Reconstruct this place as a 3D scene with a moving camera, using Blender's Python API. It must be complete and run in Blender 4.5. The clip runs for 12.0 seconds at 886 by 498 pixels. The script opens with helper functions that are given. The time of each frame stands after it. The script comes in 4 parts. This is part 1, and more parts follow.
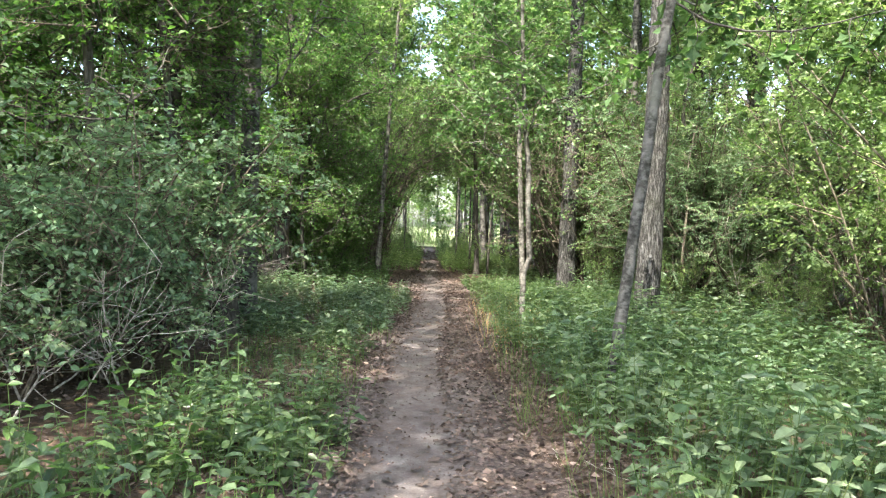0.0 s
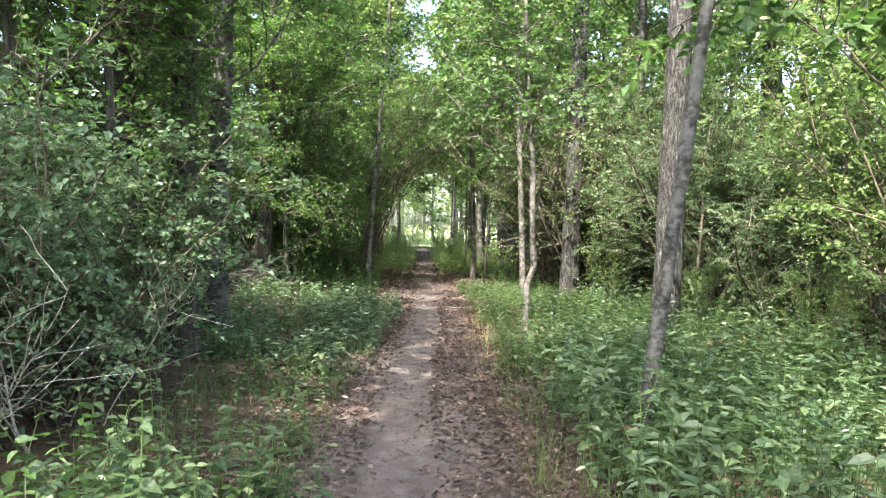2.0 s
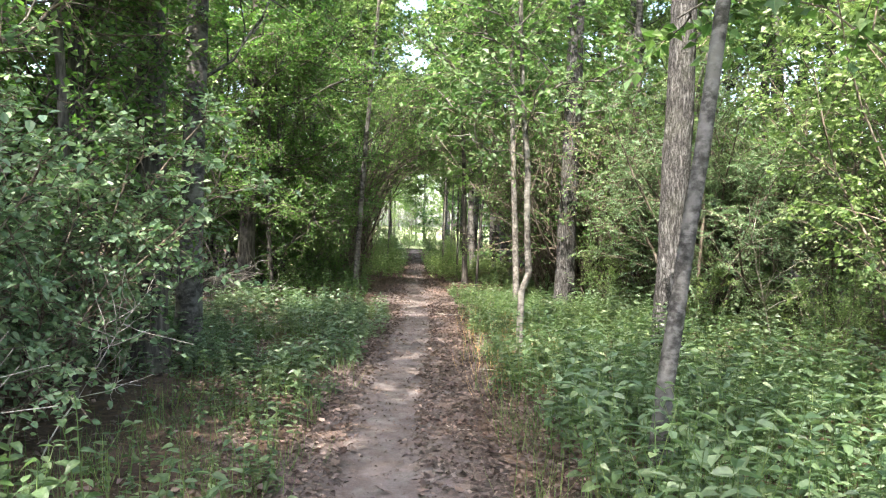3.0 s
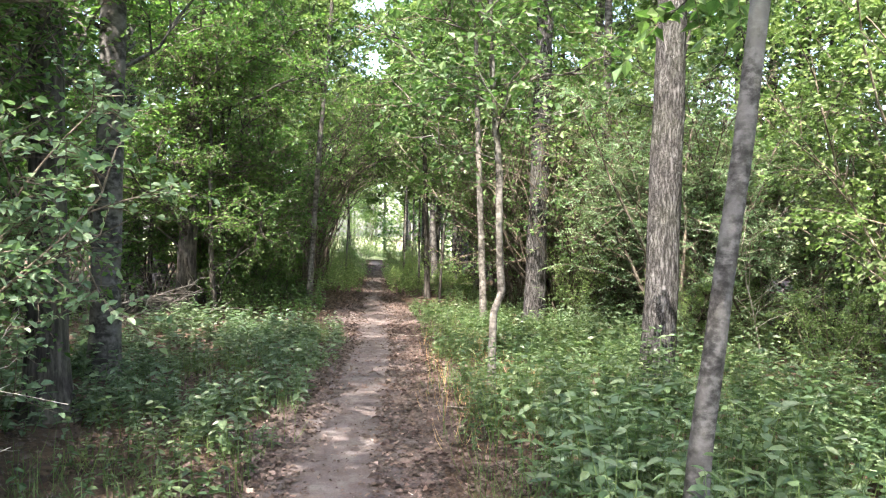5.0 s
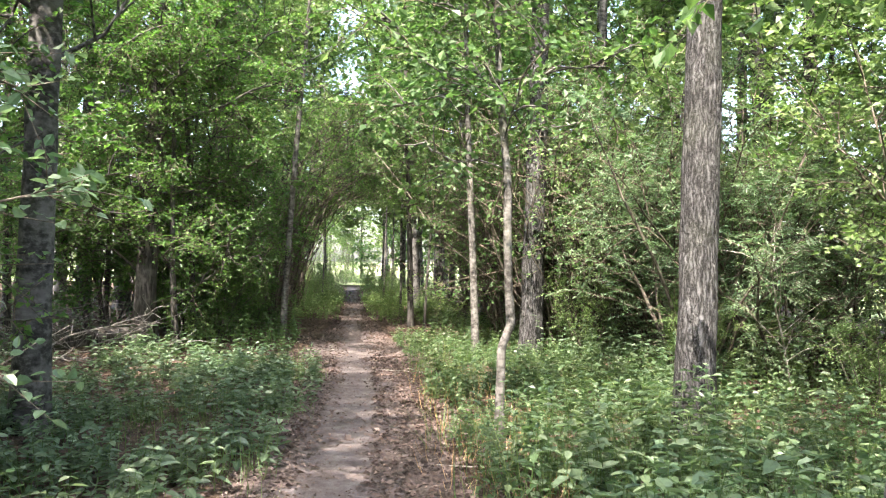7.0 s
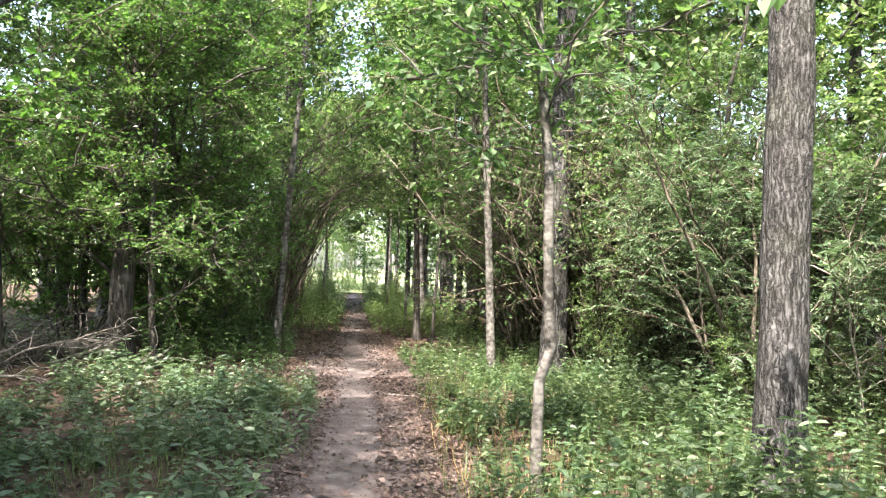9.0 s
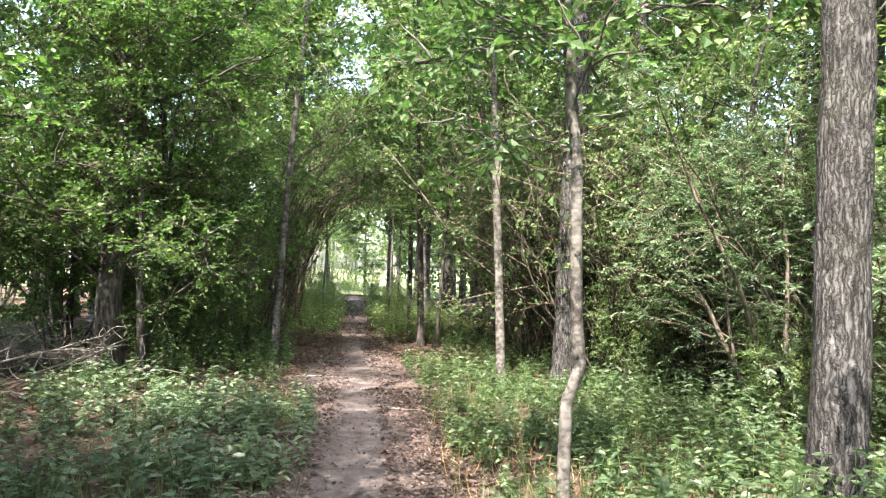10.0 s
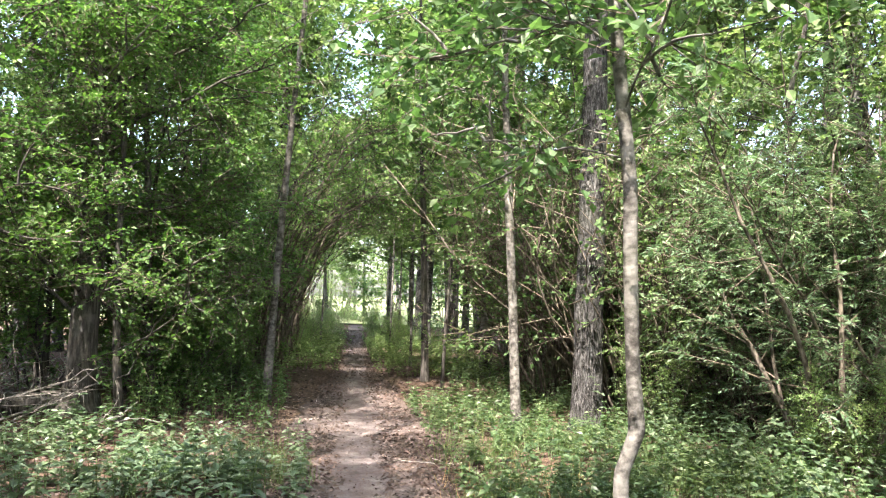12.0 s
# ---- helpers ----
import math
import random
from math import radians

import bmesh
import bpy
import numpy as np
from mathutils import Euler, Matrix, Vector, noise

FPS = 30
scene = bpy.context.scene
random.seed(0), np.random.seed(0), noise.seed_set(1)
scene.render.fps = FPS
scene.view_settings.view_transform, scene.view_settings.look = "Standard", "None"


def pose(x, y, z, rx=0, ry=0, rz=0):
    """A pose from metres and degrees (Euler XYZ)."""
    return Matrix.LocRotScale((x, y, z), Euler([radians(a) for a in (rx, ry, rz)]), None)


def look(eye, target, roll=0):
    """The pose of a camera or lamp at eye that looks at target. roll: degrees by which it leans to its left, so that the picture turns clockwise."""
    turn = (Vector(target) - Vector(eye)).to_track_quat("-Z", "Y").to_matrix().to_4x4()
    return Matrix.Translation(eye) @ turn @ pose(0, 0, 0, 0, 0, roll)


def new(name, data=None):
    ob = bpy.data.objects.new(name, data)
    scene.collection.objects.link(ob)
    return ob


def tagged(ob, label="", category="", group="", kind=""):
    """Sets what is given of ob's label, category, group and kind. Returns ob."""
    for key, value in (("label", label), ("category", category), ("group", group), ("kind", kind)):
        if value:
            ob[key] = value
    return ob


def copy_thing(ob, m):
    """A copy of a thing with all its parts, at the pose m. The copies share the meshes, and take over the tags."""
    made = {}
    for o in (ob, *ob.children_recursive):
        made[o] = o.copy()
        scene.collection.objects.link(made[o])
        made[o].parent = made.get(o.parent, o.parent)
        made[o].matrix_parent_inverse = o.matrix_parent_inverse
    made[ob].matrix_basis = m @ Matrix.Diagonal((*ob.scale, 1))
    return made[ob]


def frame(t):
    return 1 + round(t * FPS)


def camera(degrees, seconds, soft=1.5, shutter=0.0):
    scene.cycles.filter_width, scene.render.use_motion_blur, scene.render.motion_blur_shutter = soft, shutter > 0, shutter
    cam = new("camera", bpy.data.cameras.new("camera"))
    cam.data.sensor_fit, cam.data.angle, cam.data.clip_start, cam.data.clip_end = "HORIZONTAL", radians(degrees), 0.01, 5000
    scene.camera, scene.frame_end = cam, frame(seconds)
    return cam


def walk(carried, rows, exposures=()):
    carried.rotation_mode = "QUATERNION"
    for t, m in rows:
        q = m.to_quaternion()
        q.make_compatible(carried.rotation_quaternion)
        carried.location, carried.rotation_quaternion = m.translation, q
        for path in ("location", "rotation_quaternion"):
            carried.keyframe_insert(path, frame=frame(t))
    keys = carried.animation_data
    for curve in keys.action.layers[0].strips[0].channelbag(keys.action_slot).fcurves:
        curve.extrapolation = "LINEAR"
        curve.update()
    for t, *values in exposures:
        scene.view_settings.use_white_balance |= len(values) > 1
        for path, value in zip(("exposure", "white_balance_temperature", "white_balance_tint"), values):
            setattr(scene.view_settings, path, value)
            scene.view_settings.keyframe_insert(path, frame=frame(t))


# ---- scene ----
cam = camera(60.0, 12.0, 1.2)
EXPOSURE = 3.17
PATH = [
    (0, (-0.549, 3.246, 1.38), (-0.451, 5.243, 1.32), 0.8),
    (0.5, (-0.605, 3.544, 1.398), (-0.506, 5.541, 1.337), 0.8),
    (1, (-0.596, 3.806, 1.416), (-0.495, 5.803, 1.352), 0.8),
    (1.5, (-0.5, 4.1, 1.441), (-0.394, 6.096, 1.378), 0.9),
    (2, (-0.478, 4.386, 1.457), (-0.368, 6.382, 1.393), 0.8),
    (2.5, (-0.474, 4.66, 1.459), (-0.354, 6.656, 1.395), 0.9),
    (3, (-0.409, 4.958, 1.482), (-0.279, 6.953, 1.422), 0.9),
    (3.2, (-0.393, 5.082, 1.478), (-0.256, 7.077, 1.422), 0.8),
    (4.8, (-0.313, 5.969, 1.519), (-0.093, 7.956, 1.479), 0.5),
    (5, (-0.329, 6.089, 1.518), (-0.098, 8.076, 1.484), 0.5),
    (5.5, (-0.372, 6.386, 1.504), (-0.114, 8.369, 1.484), 0.5),
    (6, (-0.337, 6.69, 1.514), (-0.06, 8.671, 1.514), 0.4),
    (6.5, (-0.369, 6.987, 1.509), (-0.081, 8.966, 1.527), 0.4),
    (7, (-0.383, 7.309, 1.483), (-0.09, 9.288, 1.515), 0.4),
    (7.2, (-0.356, 7.443, 1.492), (-0.062, 9.421, 1.529), 0.4),
    (8.8, (-0.32, 8.496, 1.472), (-0.033, 10.474, 1.528), 1.3),
    (9, (-0.341, 8.629, 1.489), (-0.055, 10.608, 1.542), 1.2),
    (9.5, (-0.383, 8.939, 1.514), (-0.098, 10.918, 1.568), 1.1),
    (10, (-0.332, 9.251, 1.53), (-0.048, 11.23, 1.584), 1.1),
    (10.5, (-0.307, 9.573, 1.537), (-0.022, 11.552, 1.598), 1.0),
    (11, (-0.322, 9.867, 1.574), (-0.036, 11.845, 1.65), 0.9),
    (11.5, (-0.286, 10.057, 1.571), (-0.001, 12.034, 1.672), 0.9),
    (12, (-0.326, 10.144, 1.588), (-0.04, 12.119, 1.712), 0.8),
]
walk(cam, [(t, look(eye, target, roll)) for t, eye, target, roll in PATH], [(0, EXPOSURE, 6780, 8), (5, EXPOSURE + 0.16, 6800, 16), (12, EXPOSURE + 0.16, 6800, 16)])

# ---- sky and sun ----
SUN_EL, SUN_AZ = radians(60), radians(210)   # azimuth clockwise from +y
world = bpy.data.worlds.new("sky")
scene.world = world
world.use_nodes = True
sky = world.node_tree.nodes.new("ShaderNodeTexSky")
sky.sky_type, sky.sun_disc = "NISHITA", False
sky.sun_elevation, sky.sun_rotation = SUN_EL, SUN_AZ
sky.dust_density, sky.ozone_density = 3.0, 0.7
world.node_tree.links.new(sky.outputs[0], world.node_tree.nodes["Background"].inputs[0])
world.node_tree.nodes["Background"].inputs[1].default_value = 0.15
lamp = bpy.data.lights.new("sun", "SUN")
lamp.energy, lamp.angle, lamp.color = 2.6, radians(0.55), (1.0, 0.95, 0.86)
sun = new("sun", lamp)
sun_way = Vector((math.sin(SUN_AZ) * math.cos(SUN_EL), math.cos(SUN_AZ) * math.cos(SUN_EL), math.sin(SUN_EL)))
sun.matrix_world = look(sun_way * 60, (0, 0, 0))


# ---- materials ----
def material(name):
    m = bpy.data.materials.new(name)
    m.use_nodes = True
    return m, m.node_tree.nodes, m.node_tree.links, m.node_tree.nodes["Principled BSDF"]


def ramp(nodes, links, source, stops):
    r = nodes.new("ShaderNodeValToRGB")
    while len(r.color_ramp.elements) < len(stops):
        r.color_ramp.elements.new(0.5)
    for e, (at, c) in zip(r.color_ramp.elements, stops):
        e.position, e.color = at, (*c, 1)
    links.new(source, r.inputs[0])
    return r.outputs[0]


def noise_tex(nodes, links, scale, detail=6, rough=0.6, stretch=None):
    n = nodes.new("ShaderNodeTexNoise")
    n.inputs["Scale"].default_value, n.inputs["Detail"].default_value, n.inputs["Roughness"].default_value = scale, detail, rough
    tc = nodes.new("ShaderNodeTexCoord")
    mp = nodes.new("ShaderNodeMapping")
    mp.inputs["Scale"].default_value = stretch or (1, 1, 1)
    links.new(tc.outputs["Object"], mp.inputs[0])
    links.new(mp.outputs[0], n.inputs[0])
    return n


def mixed(nodes, links, fac, a, b, mode="MIX"):
    m = nodes.new("ShaderNodeMix")
    m.data_type, m.blend_type = "RGBA", mode
    for i, v in ((0, fac), (6, a), (7, b)):
        if isinstance(v, (int, float)):
            m.inputs[i].default_value = v
        elif isinstance(v, tuple):
            m.inputs[i].default_value = (*v, 1)
        else:
            links.new(v, m.inputs[i])
    return m.outputs[2]


def bump(nodes, links, bsdf, height, strength, distance):
    b = nodes.new("ShaderNodeBump")
    b.inputs["Strength"].default_value, b.inputs["Distance"].default_value = strength, distance
    links.new(height, b.inputs["Height"])
    links.new(b.outputs[0], bsdf.inputs["Normal"])


def bark(name, dark, mid, pale, moss=0.25, grain=(30, 30, 5), lichen=0.62, shaded_cracks=0.0):
    m, nodes, links, bsdf = material(name)
    fine = noise_tex(nodes, links, 1.0, 8, 0.65, grain)
    col = ramp(nodes, links, fine.outputs[0], [(0.38, dark), (0.5, mid), (0.64, pale)])
    blotch = noise_tex(nodes, links, 5.0, 5, 0.6)
    patch = ramp(nodes, links, blotch.outputs[0], [(lichen - 0.08, (0, 0, 0)), (lichen + 0.04, (0.55, 0.55, 0.55))])
    col = mixed(nodes, links, patch, col, tuple(min(1, c * 1.35) for c in pale))
    height = fine.outputs[0]
    if shaded_cracks:
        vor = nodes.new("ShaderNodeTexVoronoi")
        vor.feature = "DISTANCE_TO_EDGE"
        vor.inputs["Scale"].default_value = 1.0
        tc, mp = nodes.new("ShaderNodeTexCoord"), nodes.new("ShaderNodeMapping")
        mp.inputs["Scale"].default_value = (shaded_cracks, shaded_cracks, shaded_cracks * 0.075)
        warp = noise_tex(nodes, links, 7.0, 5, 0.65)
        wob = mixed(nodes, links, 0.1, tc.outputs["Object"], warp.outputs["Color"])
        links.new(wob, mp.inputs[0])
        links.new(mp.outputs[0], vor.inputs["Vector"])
        # Cracks are multiplied darker: the furrows' shade is put into the bark colour
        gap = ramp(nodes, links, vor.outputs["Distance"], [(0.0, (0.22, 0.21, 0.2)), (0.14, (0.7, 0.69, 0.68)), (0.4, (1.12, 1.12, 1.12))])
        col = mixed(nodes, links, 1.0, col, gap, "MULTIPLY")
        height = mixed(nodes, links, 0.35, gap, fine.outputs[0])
    wide = noise_tex(nodes, links, 1.3, 4, 0.6)
    green = ramp(nodes, links, wide.outputs[0], [(0.5, (0, 0, 0)), (0.75, (moss, moss, moss))])
    col = mixed(nodes, links, green, col, (0.075, 0.095, 0.035))
    links.new(col, bsdf.inputs["Base Color"])
    bsdf.inputs["Roughness"].default_value, bsdf.inputs["Specular IOR Level"].default_value = 0.9, 0.2
    bump(nodes, links, bsdf, height, 0.8, 0.02 if shaded_cracks else 0.012)
    return m


def leaf(name, a, b, c, through_share=0.42, rough=0.45, glow=(1.25, 1.35, 0.55)):
    """Leaf tissue: a thin sheet that reflects and lets light through; a to c are its range of greens."""
    m, nodes, links, bsdf = material(name)
    geo = nodes.new("ShaderNodeNewGeometry")
    col = ramp(nodes, links, geo.outputs["Random Per Island"], [(0.0, a), (0.5, b), (0.93, c), (1.0, tuple(min(1, x * 1.5 + 0.03) for x in c))])
    spots = noise_tex(nodes, links, 40, 3, 0.6)
    shade = ramp(nodes, links, spots.outputs[0], [(0.3, (0.72, 0.72, 0.72)), (0.7, (1.12, 1.12, 1.12))])
    col = mixed(nodes, links, 1.0, col, shade, "MULTIPLY")
    wide = noise_tex(nodes, links, 0.9, 2, 0.5)
    tone = ramp(nodes, links, wide.outputs[0], [(0.3, (0.86, 0.92, 0.9)), (0.7, (1.15, 1.06, 0.95))])
    col = mixed(nodes, links, 1.0, col, tone, "MULTIPLY")
    links.new(col, bsdf.inputs["Base Color"])
    bsdf.inputs["Roughness"].default_value, bsdf.inputs["Specular IOR Level"].default_value = rough, 0.4
    tr = nodes.new("ShaderNodeBsdfTranslucent")
    links.new(mixed(nodes, links, 1.0, col, glow, "MULTIPLY"), tr.inputs[0])
    mx = nodes.new("ShaderNodeMixShader")
    mx.inputs[0].default_value = through_share
    links.new(bsdf.outputs[0], mx.inputs[1])
    links.new(tr.outputs[0], mx.inputs[2])
    links.new(mx.outputs[0], nodes["Material Output"].inputs[0])
    return m


def earth(name, stops, scale, extra, distance):
    m, nodes, links, bsdf = material(name)
    wide = noise_tex(nodes, links, scale, 6, 0.65)
    col = ramp(nodes, links, wide.outputs[0], stops)
    fine = noise_tex(nodes, links, scale * 22, 8, 0.75)
    grit = ramp(nodes, links, fine.outputs[0], [(0.3, (0.62, 0.6, 0.58)), (0.5, (1, 1, 1)), (0.72, (1.3, 1.28, 1.25))])
    col = mixed(nodes, links, 1.0, col, grit, "MULTIPLY")
    vor = nodes.new("ShaderNodeTexVoronoi")
    vor.inputs["Scale"].default_value = 26
    tc = nodes.new("ShaderNodeTexCoord")
    links.new(tc.outputs["Object"], vor.inputs["Vector"])
    crumb = ramp(nodes, links, vor.outputs["Color"], [(0.55, (0, 0, 0)), (0.8, (0.45, 0.45, 0.45))])
    col = mixed(nodes, links, crumb, col, extra)
    links.new(col, bsdf.inputs["Base Color"])
    bsdf.inputs["Roughness"].default_value, bsdf.inputs["Specular IOR Level"].default_value = 0.95, 0.15
    bump(nodes, links, bsdf, fine.outputs[0], 0.8, distance)
    return m


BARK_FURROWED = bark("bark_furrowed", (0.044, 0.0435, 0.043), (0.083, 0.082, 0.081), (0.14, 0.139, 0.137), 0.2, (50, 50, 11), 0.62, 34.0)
BARK_GREY = bark("bark_grey", (0.022, 0.021, 0.019), (0.047, 0.045, 0.042), (0.125, 0.121, 0.114), 0.35, (15, 15, 22), 0.55)
BARK_PALE = bark("bark_pale", (0.034, 0.031, 0.027), (0.076, 0.071, 0.063), (0.165, 0.157, 0.143), 0.25, (16, 16, 20), 0.56)
BARK_DARK = bark("bark_dark", (0.024, 0.022, 0.02), (0.058, 0.053, 0.047), (0.115, 0.106, 0.094), 0.4)
BARK_STEM = bark("bark_stem", (0.06, 0.048, 0.036), (0.15, 0.125, 0.095), (0.27, 0.235, 0.185), 0.3, (20, 20, 9))
TWIG = bark("twig_bark", (0.05, 0.04, 0.03), (0.11, 0.09, 0.068), (0.2, 0.17, 0.13), 0.15, (20, 20, 20))
DEADWOOD = bark("dead_wood", (0.17, 0.15, 0.125), (0.33, 0.3, 0.26), (0.52, 0.48, 0.43), 0.05, (30, 30, 12))
BRUSHWOOD = bark("brushwood", (0.08, 0.072, 0.065), (0.155, 0.143, 0.13), (0.26, 0.24, 0.218), 0.1, (30, 30, 12))
CANE = bark("cane_bark", (0.035, 0.029, 0.023), (0.085, 0.071, 0.056), (0.17, 0.145, 0.118), 0.3, (22, 22, 9))
LEAF_CANOPY = leaf("leaf_canopy", (0.056, 0.115, 0.042), (0.09, 0.165, 0.064), (0.138, 0.218, 0.094), 0.46, 0.45, (1.02, 1.26, 0.7))
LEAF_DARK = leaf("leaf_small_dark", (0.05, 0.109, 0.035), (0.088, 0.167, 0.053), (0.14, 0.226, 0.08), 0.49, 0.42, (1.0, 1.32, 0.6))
LEAF_BLUE = leaf("leaf_pinnate", (0.088, 0.156, 0.092), (0.142, 0.225, 0.134), (0.215, 0.300, 0.190), 0.44, 0.42, (1.1, 1.25, 0.8))
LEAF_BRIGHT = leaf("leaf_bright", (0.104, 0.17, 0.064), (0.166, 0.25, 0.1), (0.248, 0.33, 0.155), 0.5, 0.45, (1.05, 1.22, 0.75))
LEAF_HERB = leaf("leaf_herb", (0.046, 0.09, 0.042), (0.086, 0.142, 0.07), (0.148, 0.205, 0.112), 0.44, 0.36, (1.08, 1.25, 0.72))
LEAF_GRASS = leaf("leaf_grass", (0.06, 0.115, 0.036), (0.1, 0.165, 0.058), (0.16, 0.21, 0.088), 0.4, 0.45, (1.08, 1.25, 0.65))
LEAF_BRAMBLE = leaf("leaf_bramble", (0.076, 0.126, 0.073), (0.124, 0.185, 0.112), (0.186, 0.248, 0.165), 0.42, 0.4, (1.02, 1.22, 0.75))
STRAW = leaf("dry_straw", (0.28, 0.17, 0.08), (0.42, 0.28, 0.14), (0.55, 0.42, 0.24), 0.25, 0.7, (1.0, 0.9, 0.7))
LITTER = leaf("dead_leaf", (0.045, 0.032, 0.028), (0.092, 0.066, 0.059), (0.175, 0.132, 0.12), 0.12, 0.75, (1.0, 0.8, 0.6))
SOIL = earth("forest_soil", [(0.3, (0.035, 0.025, 0.018)), (0.5, (0.075, 0.052, 0.038)), (0.7, (0.12, 0.088, 0.065))], 1.6, (0.17, 0.11, 0.075), 0.03)
DIRT = earth("trodden_dirt", [(0.32, (0.07, 0.06, 0.058)), (0.5, (0.13, 0.112, 0.109)), (0.68, (0.185, 0.165, 0.162))], 4.0, (0.11, 0.085, 0.072), 0.012)

nodes, links = DIRT.node_tree.nodes, DIRT.node_tree.links
pale = nodes["Principled BSDF"].inputs["Base Color"].links[0].from_socket
worn_sunlit_at = nodes.new("ShaderNodeAttribute")
worn_sunlit_at.attribute_name = "worn_sunlit"
ragged = noise_tex(nodes, links, 7.0, 7, 0.7)
push = nodes.new("ShaderNodeMath")
push.operation, push.inputs[1].default_value, push.inputs[2].default_value = "MULTIPLY_ADD", 2.6, -1.35
links.new(ragged.outputs[0], push.inputs[0])
total = nodes.new("ShaderNodeMath")
links.new(push.outputs[0], total.inputs[0])
links.new(worn_sunlit_at.outputs["Fac"], total.inputs[1])
share = ramp(nodes, links, total.outputs[0], [(0.1, (0, 0, 0)), (0.95, (1, 1, 1))])
crumbs = noise_tex(nodes, links, 38.0, 6, 0.75)
brown = ramp(nodes, links, crumbs.outputs[0], [(0.32, (0.033, 0.024, 0.021)), (0.5, (0.082, 0.062, 0.054)), (0.66, (0.17, 0.135, 0.12))])
links.new(mixed(nodes, links, share, brown, pale), nodes["Principled BSDF"].inputs["Base Color"])


# ---- mesh tools ----
rng = np.random.default_rng(7)


def unit(v):
    return v / np.maximum(np.linalg.norm(v, axis=-1, keepdims=True), 1e-9)


def mesh(name, V, F, mat, smooth=True):
    """A mesh from an array of corners and an array of faces that all have the same number of corners."""
    V, F = np.asarray(V, np.float32).reshape(-1, 3), np.asarray(F, np.int32)
    me = bpy.data.meshes.new(name)
    me.vertices.add(len(V))
    me.vertices.foreach_set("co", V.ravel())
    me.loops.add(F.size)
    me.loops.foreach_set("vertex_index", F.ravel())
    me.polygons.add(len(F))
    me.polygons.foreach_set("loop_start", np.arange(0, F.size, F.shape[1], dtype=np.int32))
    me.polygons.foreach_set("use_smooth", np.full(len(F), smooth))
    me.materials.append(mat)
    me.update(calc_edges=True)
    return me


def part(name, data, parent, label=""):
    ob = new(name, data)
    ob.parent = parent
    return tagged(ob, label, kind="stuff" if name in ("branchwork", "twigwork", "crown", "foliage") else "")


def thing(name, at, label, category, group=""):
    ob = new(name)
    ob.empty_display_size = 0.2
    ob.matrix_basis = at if isinstance(at, Matrix) else Matrix.Translation(at)
    return tagged(ob, label, category, group)


def tubes(paths, radii, sides):
    """Tapered tubes along paths (m, k, 3) with radii (m, k)."""
    P, R = np.asarray(paths, float), np.asarray(radii, float)
    m, k, _ = P.shape
    T = unit(np.gradient(P, axis=1))
    ref = np.where(np.abs(T[..., 2:3]) > 0.8, np.array([1.0, 0.2, 0]), np.array([0, 0.1, 1.0]))
    A = unit(np.cross(T, ref))
    B = np.cross(T, A)
    a = np.linspace(0, 2 * np.pi, sides, endpoint=False)
    ring = A[:, :, None] * np.cos(a)[None, None, :, None] + B[:, :, None] * np.sin(a)[None, None, :, None]
    V = P[:, :, None] + ring * R[:, :, None, None]
    i = np.arange(m * k * sides).reshape(m, k, sides)
    j = np.roll(i, -1, axis=2)
    F = np.stack([i[:, :-1], j[:, :-1], j[:, 1:], i[:, 1:]], -1).reshape(-1, 4)
    return V.reshape(-1, 3), F


def blades(P, D, N, L, W, fold=0.3, droop=0.15, broad=False):
    """Leaves: base P, way D, face N, length L, width W. Folded along the midrib; broad ones have a rounder outline."""
    n = len(P)
    D = unit(D)
    S = unit(np.cross(D, N))
    N = np.cross(S, D)
    L, W = np.broadcast_to(L, (n,))[:, None], np.broadcast_to(W, (n,))[:, None]

    def at(u, s):
        return P + D * L * u + S * W * s + N * (W * (abs(s) * fold) - L * droop * u * u)
    if broad == "strip":
        rows = [at(0, 0.5), at(0, -0.5), at(0.5, 0.42), at(0.5, -0.42), at(0.8, 0.25), at(0.8, -0.25), at(1, 0)]
        tri = [(0, 2, 1), (1, 2, 3), (2, 4, 3), (3, 4, 5), (4, 6, 5)]
    elif broad == "six":
        rows = [at(0, 0), at(0.28, 0.46), at(0.68, 0.36), at(1, 0), at(0.68, -0.36), at(0.28, -0.46)]
        tri = [(0, 1, 2), (0, 2, 3), (0, 3, 4), (0, 4, 5)]
    elif broad:
        rows = [at(0, 0), at(0.22, 0.44), at(0.55, 0.4), at(1, 0), at(0.55, -0.4), at(0.22, -0.44), at(0.25, 0), at(0.6, 0)]
        tri = [(0, 1, 6), (1, 2, 7), (1, 7, 6), (2, 3, 7), (0, 6, 5), (6, 7, 4), (6, 4, 5), (7, 3, 4)]
    else:
        rows = [at(0, 0), at(0.45, 0.5), at(1, 0), at(0.45, -0.5)]
        tri = [(0, 1, 2), (0, 2, 3)]
    V = np.stack(rows, 1)
    F = (np.arange(n) * len(rows))[:, None, None] + np.array(tri)[None]
    return V.reshape(-1, 3), F.reshape(-1, 3)


def grow(p, d, length, n=7, wander=0.12, lift=0.0):
    pts, d = [np.array(p, float)], unit(np.array(d, float))
    for _ in range(n):
        d = unit(d + rng.normal(0, wander, 3) + np.array([0, 0, lift]))
        pts.append(pts[-1] + d * length / n)
    return np.array(pts)


def along(path, u):
    """Places and ways at the shares u of a path."""
    k = len(path) - 1
    f = np.clip(np.asarray(u) * k, 0, k - 1e-6)
    i = f.astype(int)
    w = (f - i)[:, None]
    return path[i] * (1 - w) + path[i + 1] * w, unit(path[i + 1] - path[i])


